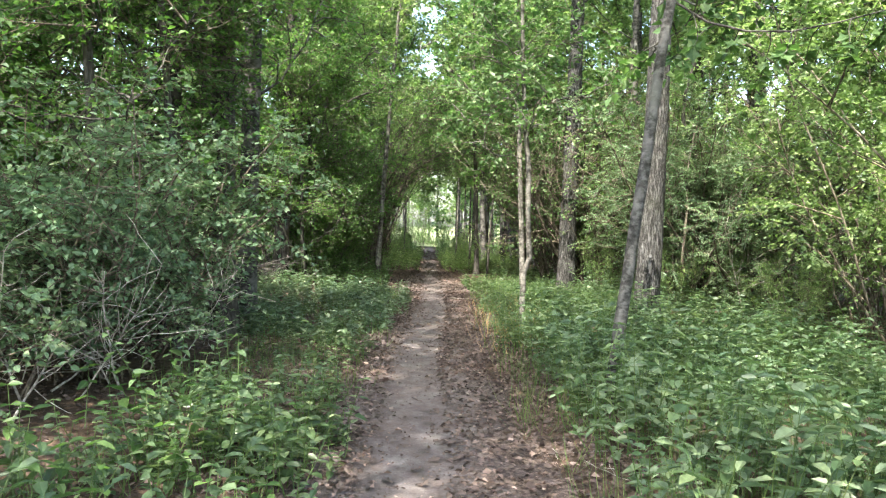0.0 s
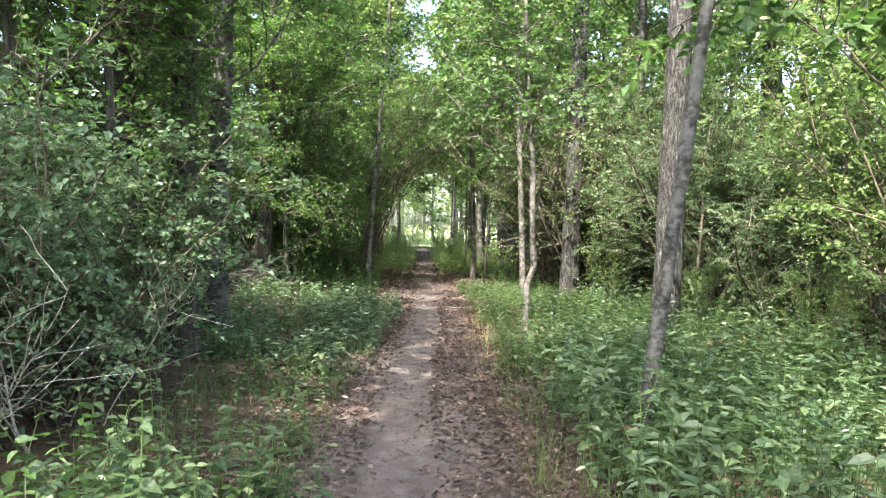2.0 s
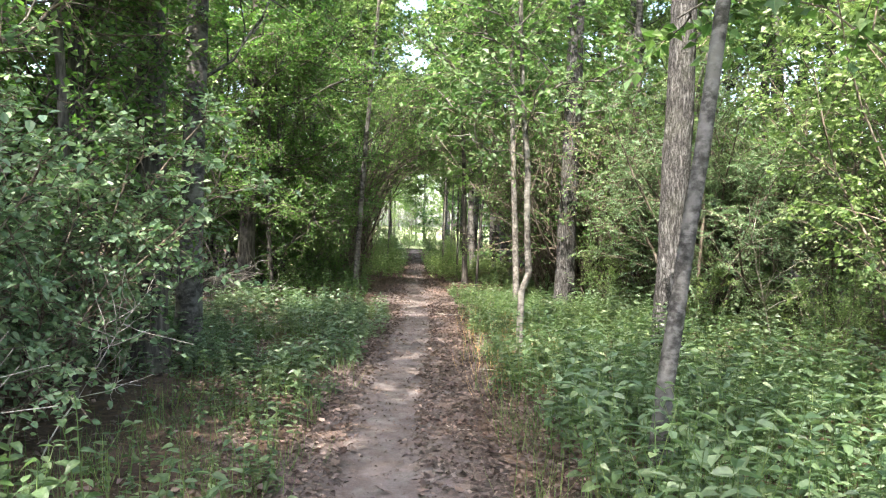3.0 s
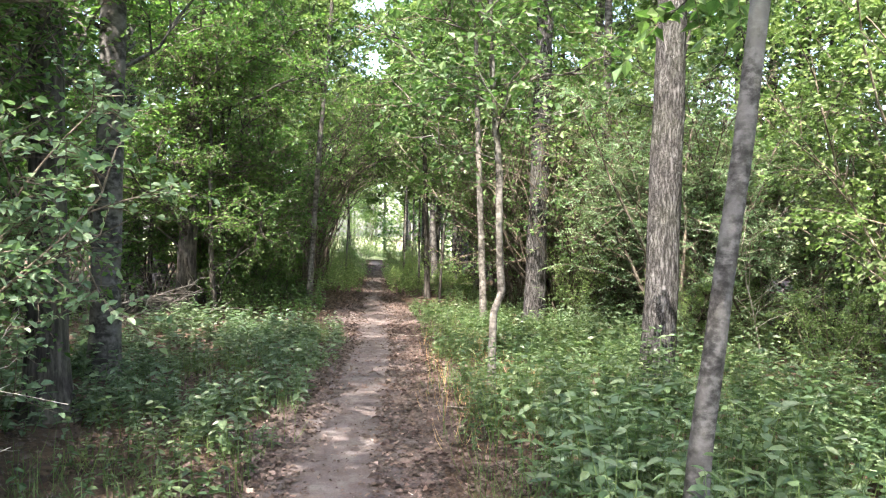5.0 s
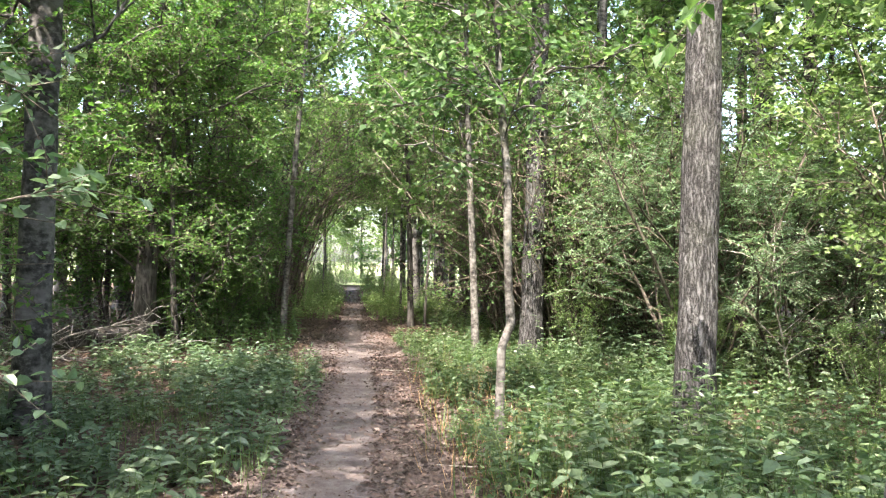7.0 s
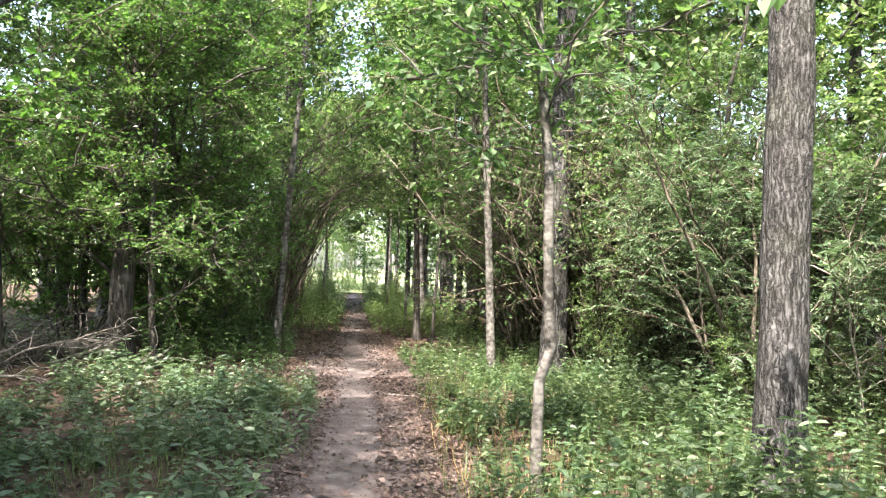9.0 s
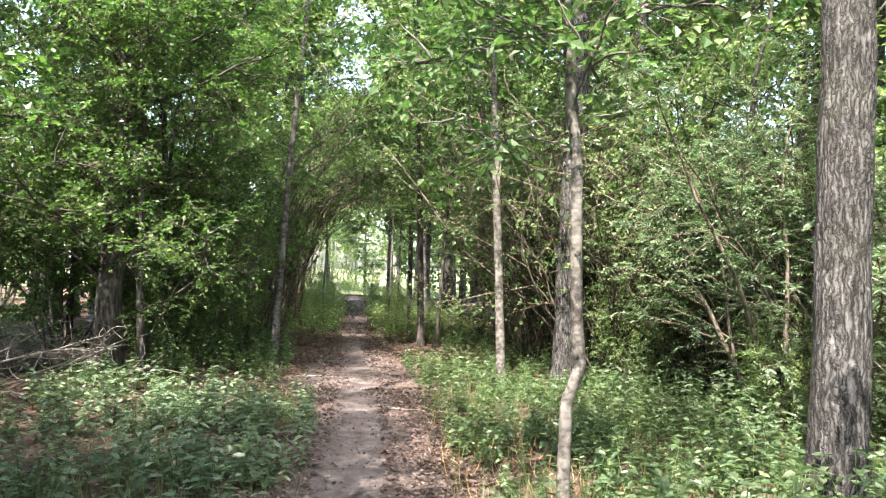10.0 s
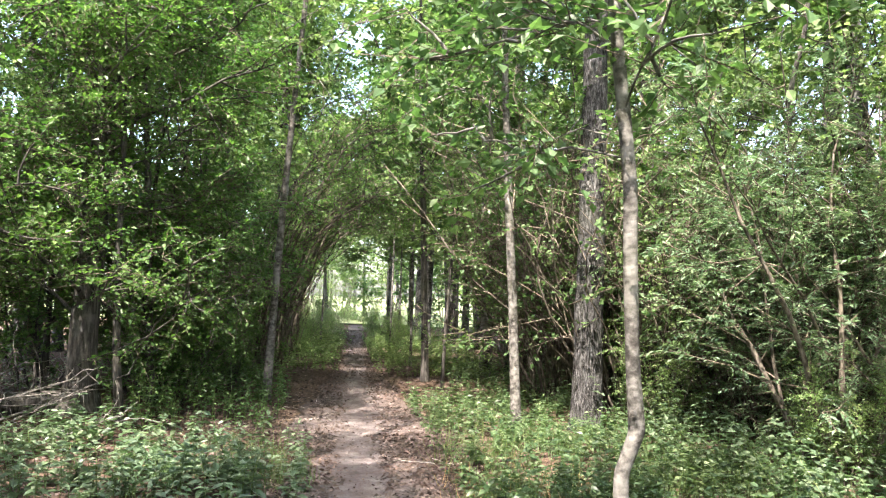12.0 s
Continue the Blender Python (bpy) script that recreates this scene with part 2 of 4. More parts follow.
def side_branches(path, count, length, lo=0.25, spread=0.9, lift=0.1, n=5, wander=0.16):
    u = np.sort(rng.uniform(lo, 1.0, count))
    p, t = along(path, u)
    out = []
    for q, d, v in zip(p, t, u):
        r = unit(rng.normal(0, 1, 3) * np.array([1, 1, 0.55]))
        out.append(grow(q, d * 0.6 + r * spread, length * rng.uniform(0.6, 1.15) * (1.15 - 0.55 * v), n, wander, lift))
    return out


def foliage(branches, per, twig_len, leaves, L, W, flat=0.8, pairs=False, keep=None, broad=False):
    """Twigs on the branches and leaves on the twigs."""
    starts, ways = [], []
    for b in branches:
        p, t = along(b, rng.uniform(0.2, 1.0, per))
        starts.append(p)
        ways.append(t)
    p, t = np.concatenate(starts), np.concatenate(ways)
    n = len(p)
    d = unit(t * 0.6 + unit(rng.normal(0, 1, (n, 3)) * np.array([1, 1, 0.6])))
    ln = twig_len * rng.uniform(0.55, 1.3, n)[:, None]
    sag = np.array([0, 0, -1.0])
    mid, end = p + d * ln * 0.5, p + d * ln + sag * ln * 0.18
    if keep is not None:
        ok = keep(end) & keep(mid)
        p, d, ln, mid, end = p[ok], d[ok], ln[ok], mid[ok], end[ok]
        n = len(p)
    tv, tf = tubes(np.stack([p, end], 1), np.tile(np.array([0.0045, 0.0015]), (n, 1)), 3)
    u = np.tile((np.arange(leaves) + 1.0) / leaves, (n, 1))[..., None]
    pos = np.where(u < 0.5, p[:, None] + (mid - p)[:, None] * u * 2, mid[:, None] + (end - mid)[:, None] * (u - 0.5) * 2)
    side = unit(np.cross(d, np.array([0, 0, 1.0]) + rng.normal(0, 0.25, (n, 3))))
    sgn = np.where(np.arange(leaves) % 2 == 0, 1.0, -1.0)[None, :, None]
    noise_dir = rng.normal(0, 0.18 if pairs else 0.4, (n, leaves, 3))
    ld = d[:, None] * 0.5 + side[:, None] * sgn * 0.9 + noise_dir + sag * 0.15
    nn = np.array([0, 0, flat]) + rng.normal(0, 0.25 if pairs else 0.45, (n, leaves, 3))
    size = rng.uniform(0.65, 1.25, (n, leaves))
    lv, lf = blades(pos.reshape(-1, 3), ld.reshape(-1, 3), nn.reshape(-1, 3), (L * size).ravel(), (W * size).ravel(), broad=broad)
    return (tv, tf), (lv, lf)


def same_length(paths):
    return np.stack(paths)


def trunk_mesh(name, pts, radii, mat, sides=14, rings=40, furrow=0.0, flare=0.35, knots=0.02):
    """A trunk: a bent, tapered column with a flared foot, knots and, on old trees, furrowed bark."""
    pts, radii = np.asarray(pts, float), np.asarray(radii, float)
    z = np.linspace(0, 1, rings) ** 1.0
    s = np.linspace(0, 1, len(pts))
    C = np.stack([np.interp(z, s, pts[:, i]) for i in range(3)], 1)
    for _ in range(3):
        C[1:-1] = 0.25 * C[:-2] + 0.5 * C[1:-1] + 0.25 * C[2:]
    R = np.interp(z, s, radii)
    h = (C[:, 2] - C[0, 2])[:, None]
    a = np.linspace(0, 2 * np.pi, sides, endpoint=False)[None]
    ph = rng.uniform(0, 6.28, 8)
    lobes = 0.5 + 0.5 * np.sin(3 * a + ph[0]) * 0.6 + 0.3 * np.sin(5 * a + ph[1])
    r = R[:, None] * (1 + flare * np.exp(-h / 0.22) * (0.6 + lobes * 0.8)
                      + knots * np.sin(2 * a + h * 2.1 + ph[2]) + knots * 1.2 * np.sin(3 * a - h * 3.7 + ph[3])
                      + knots * np.sin(a + h * 7.3 + ph[4]))
    if furrow:
        wave = 10 * a + 1.5 * np.sin(h * 2.3 + ph[5]) + 1.2 * np.sin(h * 7.1 + 2 * a + ph[6]) + 1.1 * np.sin(h * 15.0 - 5 * a) + 0.6 * np.sin(h * 31.0 + 7 * a)
        ridge = np.abs(np.sin(wave)) ** 0.5
        split = 0.5 + 0.5 * np.sin(h * 21 + 3 * np.sin(9 * a + ph[7]) + 7 * a)
        r = r + furrow * (ridge - 0.6) * (0.75 + 0.35 * split) + rng.normal(0, furrow * 0.12, r.shape)
    V = C[:, None] + np.stack([np.cos(a) * r, np.sin(a) * r, np.zeros_like(r)], -1)
    i = np.arange(rings * sides).reshape(rings, sides)
    j = np.roll(i, -1, axis=1)
    return mesh(name, V, np.stack([i[:-1], j[:-1], j[1:], i[1:]], -1).reshape(-1, 4), mat)


# ---- ground ----
LINE_Y = [-20, 2, 7.0, 9.0, 11.0, 14, 16.5, 20, 24, 33, 50, 70]
LINE_X = [-0.7, -0.6, -0.51, -0.45, -0.42, -0.2, -0.04, 0.05, 0.12, 0.4, 0.85, 2.2]


def line(y):
    """The middle of the path."""
    return np.interp(y, LINE_Y, LINE_X)


def rise(x, y):
    """The height of the forest floor."""
    x, y = np.asarray(x, float), np.asarray(y, float)
    off = np.abs(x - line(y))
    bank = np.clip((off - 0.45) / 0.8, 0, 1)
    far = np.clip((off - 2.0) / 5.0, 0, 1)
    lumps = 0.022 * np.sin(1.9 * x + 0.7 * y) + 0.02 * np.sin(2.7 * y - 1.3 * x) + 0.012 * np.sin(5.3 * x + 4.1 * y)
    swell = 0.10 * np.sin(0.31 * x + 0.4) * np.cos(0.27 * y) + 0.05 * np.sin(0.7 * x - 0.45 * y)
    return -0.035 * np.clip(x, -5, 6) + bank * (0.045 + lumps) + far * swell


def spaced(fine, step, reach):
    """Grid lines, close together in the middle and wider towards the horizon."""
    out, d = list(np.arange(fine[0], fine[1] + step / 2, step)), step
    lo, hi = [], []
    x = fine[0]
    while x > reach[0]:
        d *= 1.25
        x -= d
        lo.append(x)
    d, x = step, fine[1]
    while x < reach[1]:
        d *= 1.25
        x += d
        hi.append(x)
    return np.array(lo[::-1] + out + hi)


def grid(xs, ys, zs):
    X, Y = np.meshgrid(xs, ys)
    i = np.arange(X.size).reshape(X.shape)
    return np.stack([X, Y, zs(X, Y)], -1), np.stack([i[:-1, :-1], i[:-1, 1:], i[1:, 1:], i[1:, :-1]], -1).reshape(-1, 4)


V, F = grid(spaced((-6, 6), 0.15, (-600, 600)), spaced((2, 34), 0.18, (-600, 900)), rise)
ground = tagged(new("ground", mesh("ground", V, F, SOIL)), "dark brown forest floor of soil and rotting leaves", "ground", kind="structure")

ys = np.arange(-12, 56, 0.08)
across = np.linspace(-1, 1, 31)
# The bulge near y 20 widens the path under the painted sunlit patch
half = 0.82 + 0.06 * np.sin(ys * 1.1) + 0.06 * np.sin(ys * 2.7 + 1) + 0.22 * np.exp(-((ys - 20) / 1.6) ** 2)
half = half * np.interp(ys, [22, 28], [1.0, 0.55])
X = line(ys)[:, None] + 0.06 + across[None] * half[:, None]
Y = np.repeat(ys[:, None], len(across), 1)
off = np.abs(X - line(Y) - 0.03 * np.sin(1.7 * Y) - 0.02 * np.sin(4.1 * Y))
# Trodden wear; the widening near y 19.8 paints a sun patch in pale dirt
worn_sunlit = np.clip(1.1 - off / (np.interp(Y, [21, 27], [0.62, 0.4]) + 0.07 * np.sin(2.3 * Y) + 0.3 * np.exp(-((Y - 19.8) / 0.8) ** 2)), 0, 1)
hollow = -0.022 * np.clip(1 - (off / 0.4) ** 2, 0, 1) + 0.007 * np.sin(7 * X + 3 * Y) * np.sin(4.3 * Y)
Z = rise(X, Y) + 0.032 + hollow - 0.09 * np.abs(across[None]) ** 6 + rng.normal(0, 0.003, X.shape)
i = np.arange(X.size).reshape(X.shape)
me = mesh("path", np.stack([X, Y, Z], -1), np.stack([i[:-1, :-1], i[:-1, 1:], i[1:, 1:], i[1:, :-1]], -1).reshape(-1, 4), DIRT)
me.attributes.new("worn_sunlit", "FLOAT", "POINT").data.foreach_set("value", worn_sunlit.astype(np.float32).ravel())
path = tagged(new("path", me), "narrow trodden footpath of grey-brown dirt with leaf crumbs", "path", kind="structure")

MEADOW = earth("meadow_turf", [(0.3, (0.15, 0.19, 0.08)), (0.5, (0.21, 0.25, 0.12)), (0.7, (0.29, 0.32, 0.18))], 0.8, (0.25, 0.28, 0.15), 0.05)
V, F = grid(spaced((-40, 40), 2.0, (-600, 600)), spaced((-10, 80), 2.0, (-600, 800)), lambda x, y: rise(x, y) + 0.07)
mid = V.reshape(-1, 3)[F].mean(1)
F = F[(np.abs(mid[:, 0]) > 15) | (mid[:, 1] > 51) | (mid[:, 1] < -12)]
meadow = tagged(new("meadow", mesh("meadow", V, F, MEADOW)), "open sunlit green meadow around the wood", "meadow", kind="structure")


def base(x, y, sink=0.04):
    return (x, y, float(rise(x, y)) - sink)


def clear_way(q):
    """True where a twig stays out of the walkers' way."""
    off = np.abs(q[:, 0] - line(q[:, 1]))
    wide = np.where(q[:, 1] < 14.5, 1.75, 1.15)
    low = np.where(q[:, 1] < 14.5, 3.3, 2.6)
    vault = (off / 1.2) ** 2 + (q[:, 2] / (2.95 + 0.25 * np.sin(5 * q[:, 1] + 4 * q[:, 0]))) ** 2 > 1
    return np.where(q[:, 1] > 24, vault, (off > wide) | (q[:, 2] > low))


# ---- trees ----
def tree(name, x, y, pts, radii, mat, label, limbs, leaf_mat, L=0.08, W=0.055, furrow=0.0, sides=14, rings=40, flare=0.35,
         limb_len=2.5, limb_lo=0.45, subs=5, per=6, leaves=8, flat=0.8, droop=0.02, reach=None, twig_len=0.4, knots=0.02, group="", category="tree", pairs=False, fine=True, free=False):
    global rng
    rng = np.random.default_rng(int(abs(x) * 1000 + abs(y) * 7919 + limbs * 31 + len(label)))
    free = free or bool(group)
    ob = thing(name, base(x, y), label, category, group)
    pts = np.asarray(pts, float)
    part("trunk", trunk_mesh("trunk", pts, radii, mat, sides, rings, furrow, flare, knots), ob)
    here = np.array(base(x, y))
    made, wood = [], []
    us = np.linspace(limb_lo, 0.97, limbs) + rng.uniform(-0.02, 0.02, limbs)
    p, t = along(pts, np.clip(us, 0, 0.99))
    turn = rng.uniform(0, 6.28)
    for n, (q, d, u) in enumerate(zip(p, t, us)):
        turn += 2.4 + rng.normal(0, 0.3)
        out = np.array([math.cos(turn), math.sin(turn), 0.0])
        if reach is not None:
            out = unit(out + np.array(reach))
        ln = limb_len * rng.uniform(0.7, 1.2) * (1.1 - 0.5 * (u - limb_lo) / (1 - limb_lo))
        limb = grow(q, out + d * rng.uniform(0.25, 0.8), ln, 7, 0.2, droop)
        for _ in range(5):
            if free or clear_way(limb + here).all():
                break
            turn += 1.1
            limb = grow(q, np.array([math.cos(turn), math.sin(turn), 0.5]), ln * 0.8, 7, 0.13, droop + 0.03)
        r0 = float(np.interp(u, np.linspace(0, 1, len(radii)), radii)) * 0.2
        tv, tf = tubes(limb[None], np.linspace(r0, 0.008, len(limb))[None], 6)
        bough = part("limb", mesh("limb", tv, tf, mat), ob)
        made.append(limb)
        side = side_branches(limb, subs, ln * 0.55, 0.2, 0.9, 0.03)
        if not free:
            side = [b for b in side if clear_way(b + here).all()]
        made += side
        if side and not group:
            tv, tf = tubes(same_length(side), np.tile(np.linspace(0.012, 0.003, 6), (len(side), 1)), 4)
            part("branchwork", mesh("branchwork", tv, tf, mat), bough)
    five = [b for b in made if len(b) == 6]
    if five and group:
        tv, tf = tubes(same_length(five)[:, [0, 2, 3, 5]], np.tile(np.linspace(0.012, 0.004, 4), (len(five), 1)), 3)
        part("branchwork", mesh("branchwork", tv, tf, TWIG), ob)
    tw, lv = foliage(made, per, twig_len, leaves, L, W, flat, pairs, None if free else lambda q: clear_way(q + here))
    if fine:
        part("twigwork", mesh("twigwork", *tw, TWIG, False), ob)
    part("crown", mesh("crown", *lv, leaf_mat, False), ob)
    return ob


def lean(h, dx=0.0, dy=0.0, bend=0.0, n=9):
    """The middle line of a trunk of height h, that ends dx, dy away and wanders a little."""
    u = np.linspace(0, 1, n)
    ph = rng.uniform(0, 6.28, 2)
    return np.stack([dx * u + bend * np.sin(5 * u + ph[0]) * u, dy * u + bend * np.sin(4 * u + ph[1]) * u, h * u], 1)


def taper(r, top, n=9):
    return np.linspace(1, 0, n) ** 0.9 * (r - top) + top


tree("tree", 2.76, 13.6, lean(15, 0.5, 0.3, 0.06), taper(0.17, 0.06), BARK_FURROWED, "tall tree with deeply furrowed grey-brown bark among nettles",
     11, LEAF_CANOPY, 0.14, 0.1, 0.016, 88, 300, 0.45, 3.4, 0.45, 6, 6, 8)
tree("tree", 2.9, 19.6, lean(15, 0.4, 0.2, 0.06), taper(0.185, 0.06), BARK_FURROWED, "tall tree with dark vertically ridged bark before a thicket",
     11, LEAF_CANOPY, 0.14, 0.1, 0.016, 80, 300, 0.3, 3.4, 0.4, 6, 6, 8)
tree("young_tree", 1.09, 9.2, np.array([(0, 0, 0), (0.06, 0, 0.7), (0.165, 0.02, 1.4), (0.27, 0.05, 2.1), (0.37, 0.1, 2.8), (0.53, 0.15, 3.6), (0.72, 0.2, 4.5), (0.95, 0.25, 5.6), (1.2, 0.3, 7.5)]),
     taper(0.054, 0.025), BARK_GREY, "slender leaning tree with smooth grey blotched bark", 9, LEAF_CANOPY, 0.13, 0.1, 0, 20, 90, 0.25, 1.9, 0.55, 5, 6, 8, knots=0.035)
# the arching bough of the leaning tree, with its large lobed leaves
def lobed_leaves(points, size, seed):
    """Five-lobed leaves that hang from the given places."""
    r = np.random.default_rng(seed)
    n = 13
    a = np.linspace(-2.6, 2.6, n)
    V, F = [], []
    for p in points:
        rad = np.where(np.arange(n) % 3 == 0, 0.56, 0.3) * (0.8 + 0.2 * np.cos(a)) * size * r.uniform(0.7, 1.2)
        d = unit(np.array([r.normal(), r.normal(), -0.5]))
        side = unit(np.cross(d, r.normal(0, 0.5, 3) + np.array([0, 0, 1.0])))
        up = np.cross(side, d)
        o = p + d * size * 0.35
        rim = o + d * (np.cos(a) * rad)[:, None] + side * (np.sin(a) * rad)[:, None] + up * (np.abs(np.sin(a)) * rad * 0.25)[:, None]
        k = len(V) * (n + 1)
        V.append(np.concatenate([[p], rim]))
        F += [(k, k + 1 + j, k + 2 + j) for j in range(n - 1)]
    return np.concatenate(V), F


leaning = bpy.data.objects["young_tree"]
arm = np.array([(0.46, 0.13, 3.25), (0.72, 0.05, 3.06), (1.0, -0.05, 2.97), (1.32, -0.12, 2.96), (1.65, -0.2, 3.02), (2.05, -0.3, 3.12), (2.5, -0.35, 3.1)])
bough = part("limb", mesh("limb", *tubes(arm[None], np.linspace(0.011, 0.004, 7)[None], 7), BARK_DARK), leaning)
hang = [grow(q, (rng.normal(0, 0.5), rng.normal(0, 0.5), -0.5), rng.uniform(0.3, 0.6), 5, 0.2, -0.03) for q in along(arm, [0.1, 0.2, 0.3, 0.42, 0.5, 0.6, 0.7, 0.8, 0.9, 0.99])[0]]
part("branchwork", mesh("branchwork", *tubes(same_length(hang), np.tile(np.linspace(0.006, 0.002, 6), (len(hang), 1)), 4), BARK_DARK), bough)
leaf_points = np.concatenate([along(b, rng.uniform(0.3, 1.0, 13))[0] for b in hang])
part("crown", mesh("crown", *lobed_leaves(leaf_points, 0.13, 5), LEAF_CANOPY, False), leaning)
tree("young_tree", 1.08, 13.75, np.array([(0.0, 0, 0), (-0.01, 0, 0.42), (0.0, 0, 0.82), (0.085, 0, 1.02), (0.06, 0, 1.35), (0.05, 0, 2.2), (-0.02, 0, 3.0), (-0.05, 0.05, 3.8), (-0.12, 0.1, 6.5)]),
     np.array([0.042, 0.04, 0.039, 0.043, 0.036, 0.034, 0.031, 0.027, 0.016]), BARK_PALE, "thin pale tree with a sharp kink low on its trunk",
     15, LEAF_CANOPY, 0.085, 0.06, 0, 20, 130, 0.25, 1.35, 0.66, 5, 5, 7, knots=0.05, free=True)
tree("young_tree", 1.95, 19.4, lean(8, -0.25, 0.1, 0.05), taper(0.065, 0.02), BARK_PALE, "slim pale-barked young tree beside the path", 12, LEAF_CANOPY, 0.11, 0.08, 0, 16, 70, 0.3, 2.0, 0.42, 6, 7, 8)
tree("young_tree", 1.42, 24.3, lean(8.5, -0.2, 0, 0.04), taper(0.07, 0.02), BARK_DARK, "slim dark straight young tree at the path's edge", 12, LEAF_CANOPY, 0.11, 0.08, 0, 14, 60, 0.3, 2.2, 0.4, 6, 7, 8)
tree("young_tree", 1.6, 23.4, lean(6, 0.45, 0, 0.1), taper(0.032, 0.01), BARK_DARK, "thin bowed sapling beside a dark stem", 8, LEAF_CANOPY, 0.1, 0.075, 0, 10, 50, 0.2, 1.4, 0.5, 5, 6, 8)
tree("tree", 3.0, 26.4, lean(12, -0.1, 0.3, 0.06), taper(0.13, 0.05), BARK_PALE, "straight pale-barked tree in front of the thicket", 11, LEAF_CANOPY, 0.15, 0.11, 0.006, 40, 120, 0.35, 3.0, 0.35, 6, 7, 8)
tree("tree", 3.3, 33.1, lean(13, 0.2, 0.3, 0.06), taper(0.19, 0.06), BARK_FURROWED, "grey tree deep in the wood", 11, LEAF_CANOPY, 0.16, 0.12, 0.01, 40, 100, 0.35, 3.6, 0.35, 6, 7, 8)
tree("young_tree", -1.22, 21.5, lean(9.5, 0.62, 0.1, 0.06), taper(0.062, 0.018), BARK_PALE, "slim grey young tree leaning over the path", 12, LEAF_BRIGHT, 0.1, 0.075, 0, 14, 70, 0.3, 2.0, 0.5, 6, 7, 7)
tree("tree", -3.2, 19.6, lean(10, 0.35, 0.3, 0.08), taper(0.165, 0.05), BARK_DARK, "dark thick-trunked tree with low leafy boughs", 30, LEAF_DARK, 0.06, 0.042, 0.008, 40, 120, 0.5, 2.4, 0.1, 8, 13, 10, 0.95, -0.015, (0.25, -0.6, 0))
tree("tree", -2.72, 13.8, lean(12, 0.15, 0.2, 0.08), taper(0.14, 0.05), BARK_GREY, "grey mossy tree with a pale lit side", 15, LEAF_DARK, 0.07, 0.048, 0.004, 32, 110, 0.4, 2.2, 0.24, 6, 7, 8, 0.9, -0.01, (0.35, 0, 0))
tree("tree", -2.65, 12.25, lean(11, -0.1, 0.1, 0.08), taper(0.15, 0.05), BARK_DARK, "dark tree with a swollen foot beside low herbs", 15, LEAF_DARK, 0.07, 0.048, 0.006, 32, 110, 0.7, 2.2, 0.22, 6, 7, 8, 0.9, -0.01, (0.3, 0.2, 0))
tree("young_tree", -3.05, 11.3, lean(8, 0.2, 0.1, 0.08), taper(0.075, 0.02), BARK_DARK, "thin dark understorey tree", 14, LEAF_DARK, 0.085, 0.06, 0, 14, 60, 0.3, 2.2, 0.2, 8, 10, 8, 0.9)


tree("young_tree", 5.3, 18.3, np.array([(0, 0, 0), (0.1, 0, 0.9), (-0.05, 0.1, 1.8), (0.1, 0.1, 2.6), (-0.1, 0.1, 3.2), (-0.35, 0.1, 3.7), (-0.3, 0.1, 4.3), (-0.1, 0.1, 5.0), (0, 0.1, 5.8)]),
     taper(0.06, 0.02), BARK_DARK, "crooked dark-branched young tree behind the bushes", 9, LEAF_BRIGHT, 0.09, 0.065, 0, 12, 60, 0.3, 1.4, 0.5, 3, 3, 6)


for x, y, h, r in ((1.5, 27.7, 6.0, 0.045), (1.3, 31.6, 6.5, 0.04), (1.8, 34.4, 7.0, 0.05), (-0.62, 33.8, 6.0, 0.04), (1.7, 38.5, 7.0, 0.05), (-0.5, 43.0, 7.0, 0.05)):
    tree("young_tree", x, y, lean(h, rng.uniform(-0.3, 0.3), 0, 0.08), taper(r * 0.75, 0.012), BARK_PALE, "thin grey stem beside the sunlit path", 9, LEAF_BRIGHT, 0.1, 0.075, 0, 10, 40, 0.2, 1.5, 0.5, 5, 5, 7)


# ---- tall wood all round: three trees, then copied, some unseen to cast shade ----
def tall(label, h, L):
    return tree("tree", 0, 0, lean(h, 0.5, 0.3, 0.15), taper(0.17, 0.06), BARK_GREY, label, 14, LEAF_CANOPY, L * 1.08, L * 0.8, 0.005, 22, 60, 0.4, 4.4, 0.32, 7, 8, 8, 0.9,
                twig_len=0.55, group="tall trees of the wood", fine=False)


def spots(count, box, gap, ok, seed):
    """Scattered places in a box of the plan, not too close to one another."""
    r, out = np.random.default_rng(seed), []
    for _ in range(count * 60):
        x, y = r.uniform(box[0], box[1]), r.uniform(box[2], box[3])
        if ok(x, y) and all((x - a) ** 2 + (y - b) ** 2 > gap * gap for a, b in out):
            out.append((x, y))
        if len(out) == count:
            break
    return out


def plant(kinds, places, seed, lo=0.85, hi=1.15):
    """Puts the built kinds at the first places, and copies at the rest."""
    r, used = np.random.default_rng(seed), 0
    for n, (x, y) in enumerate(places):
        k = kinds[n % len(kinds)]
        m = Matrix.Translation(base(x, y)) @ Matrix.Rotation(r.uniform(0, 6.28), 4, "Z") @ Matrix.Diagonal((*([r.uniform(lo, hi)] * 3), 1))
        if n < len(kinds):
            k.matrix_basis = m
        else:
            copy_thing_scaled(k, m)


def copy_thing_scaled(k, m):
    s = k.scale.copy()
    k.scale = (1, 1, 1)
    ob = copy_thing(k, m)
    k.scale = s
    return ob


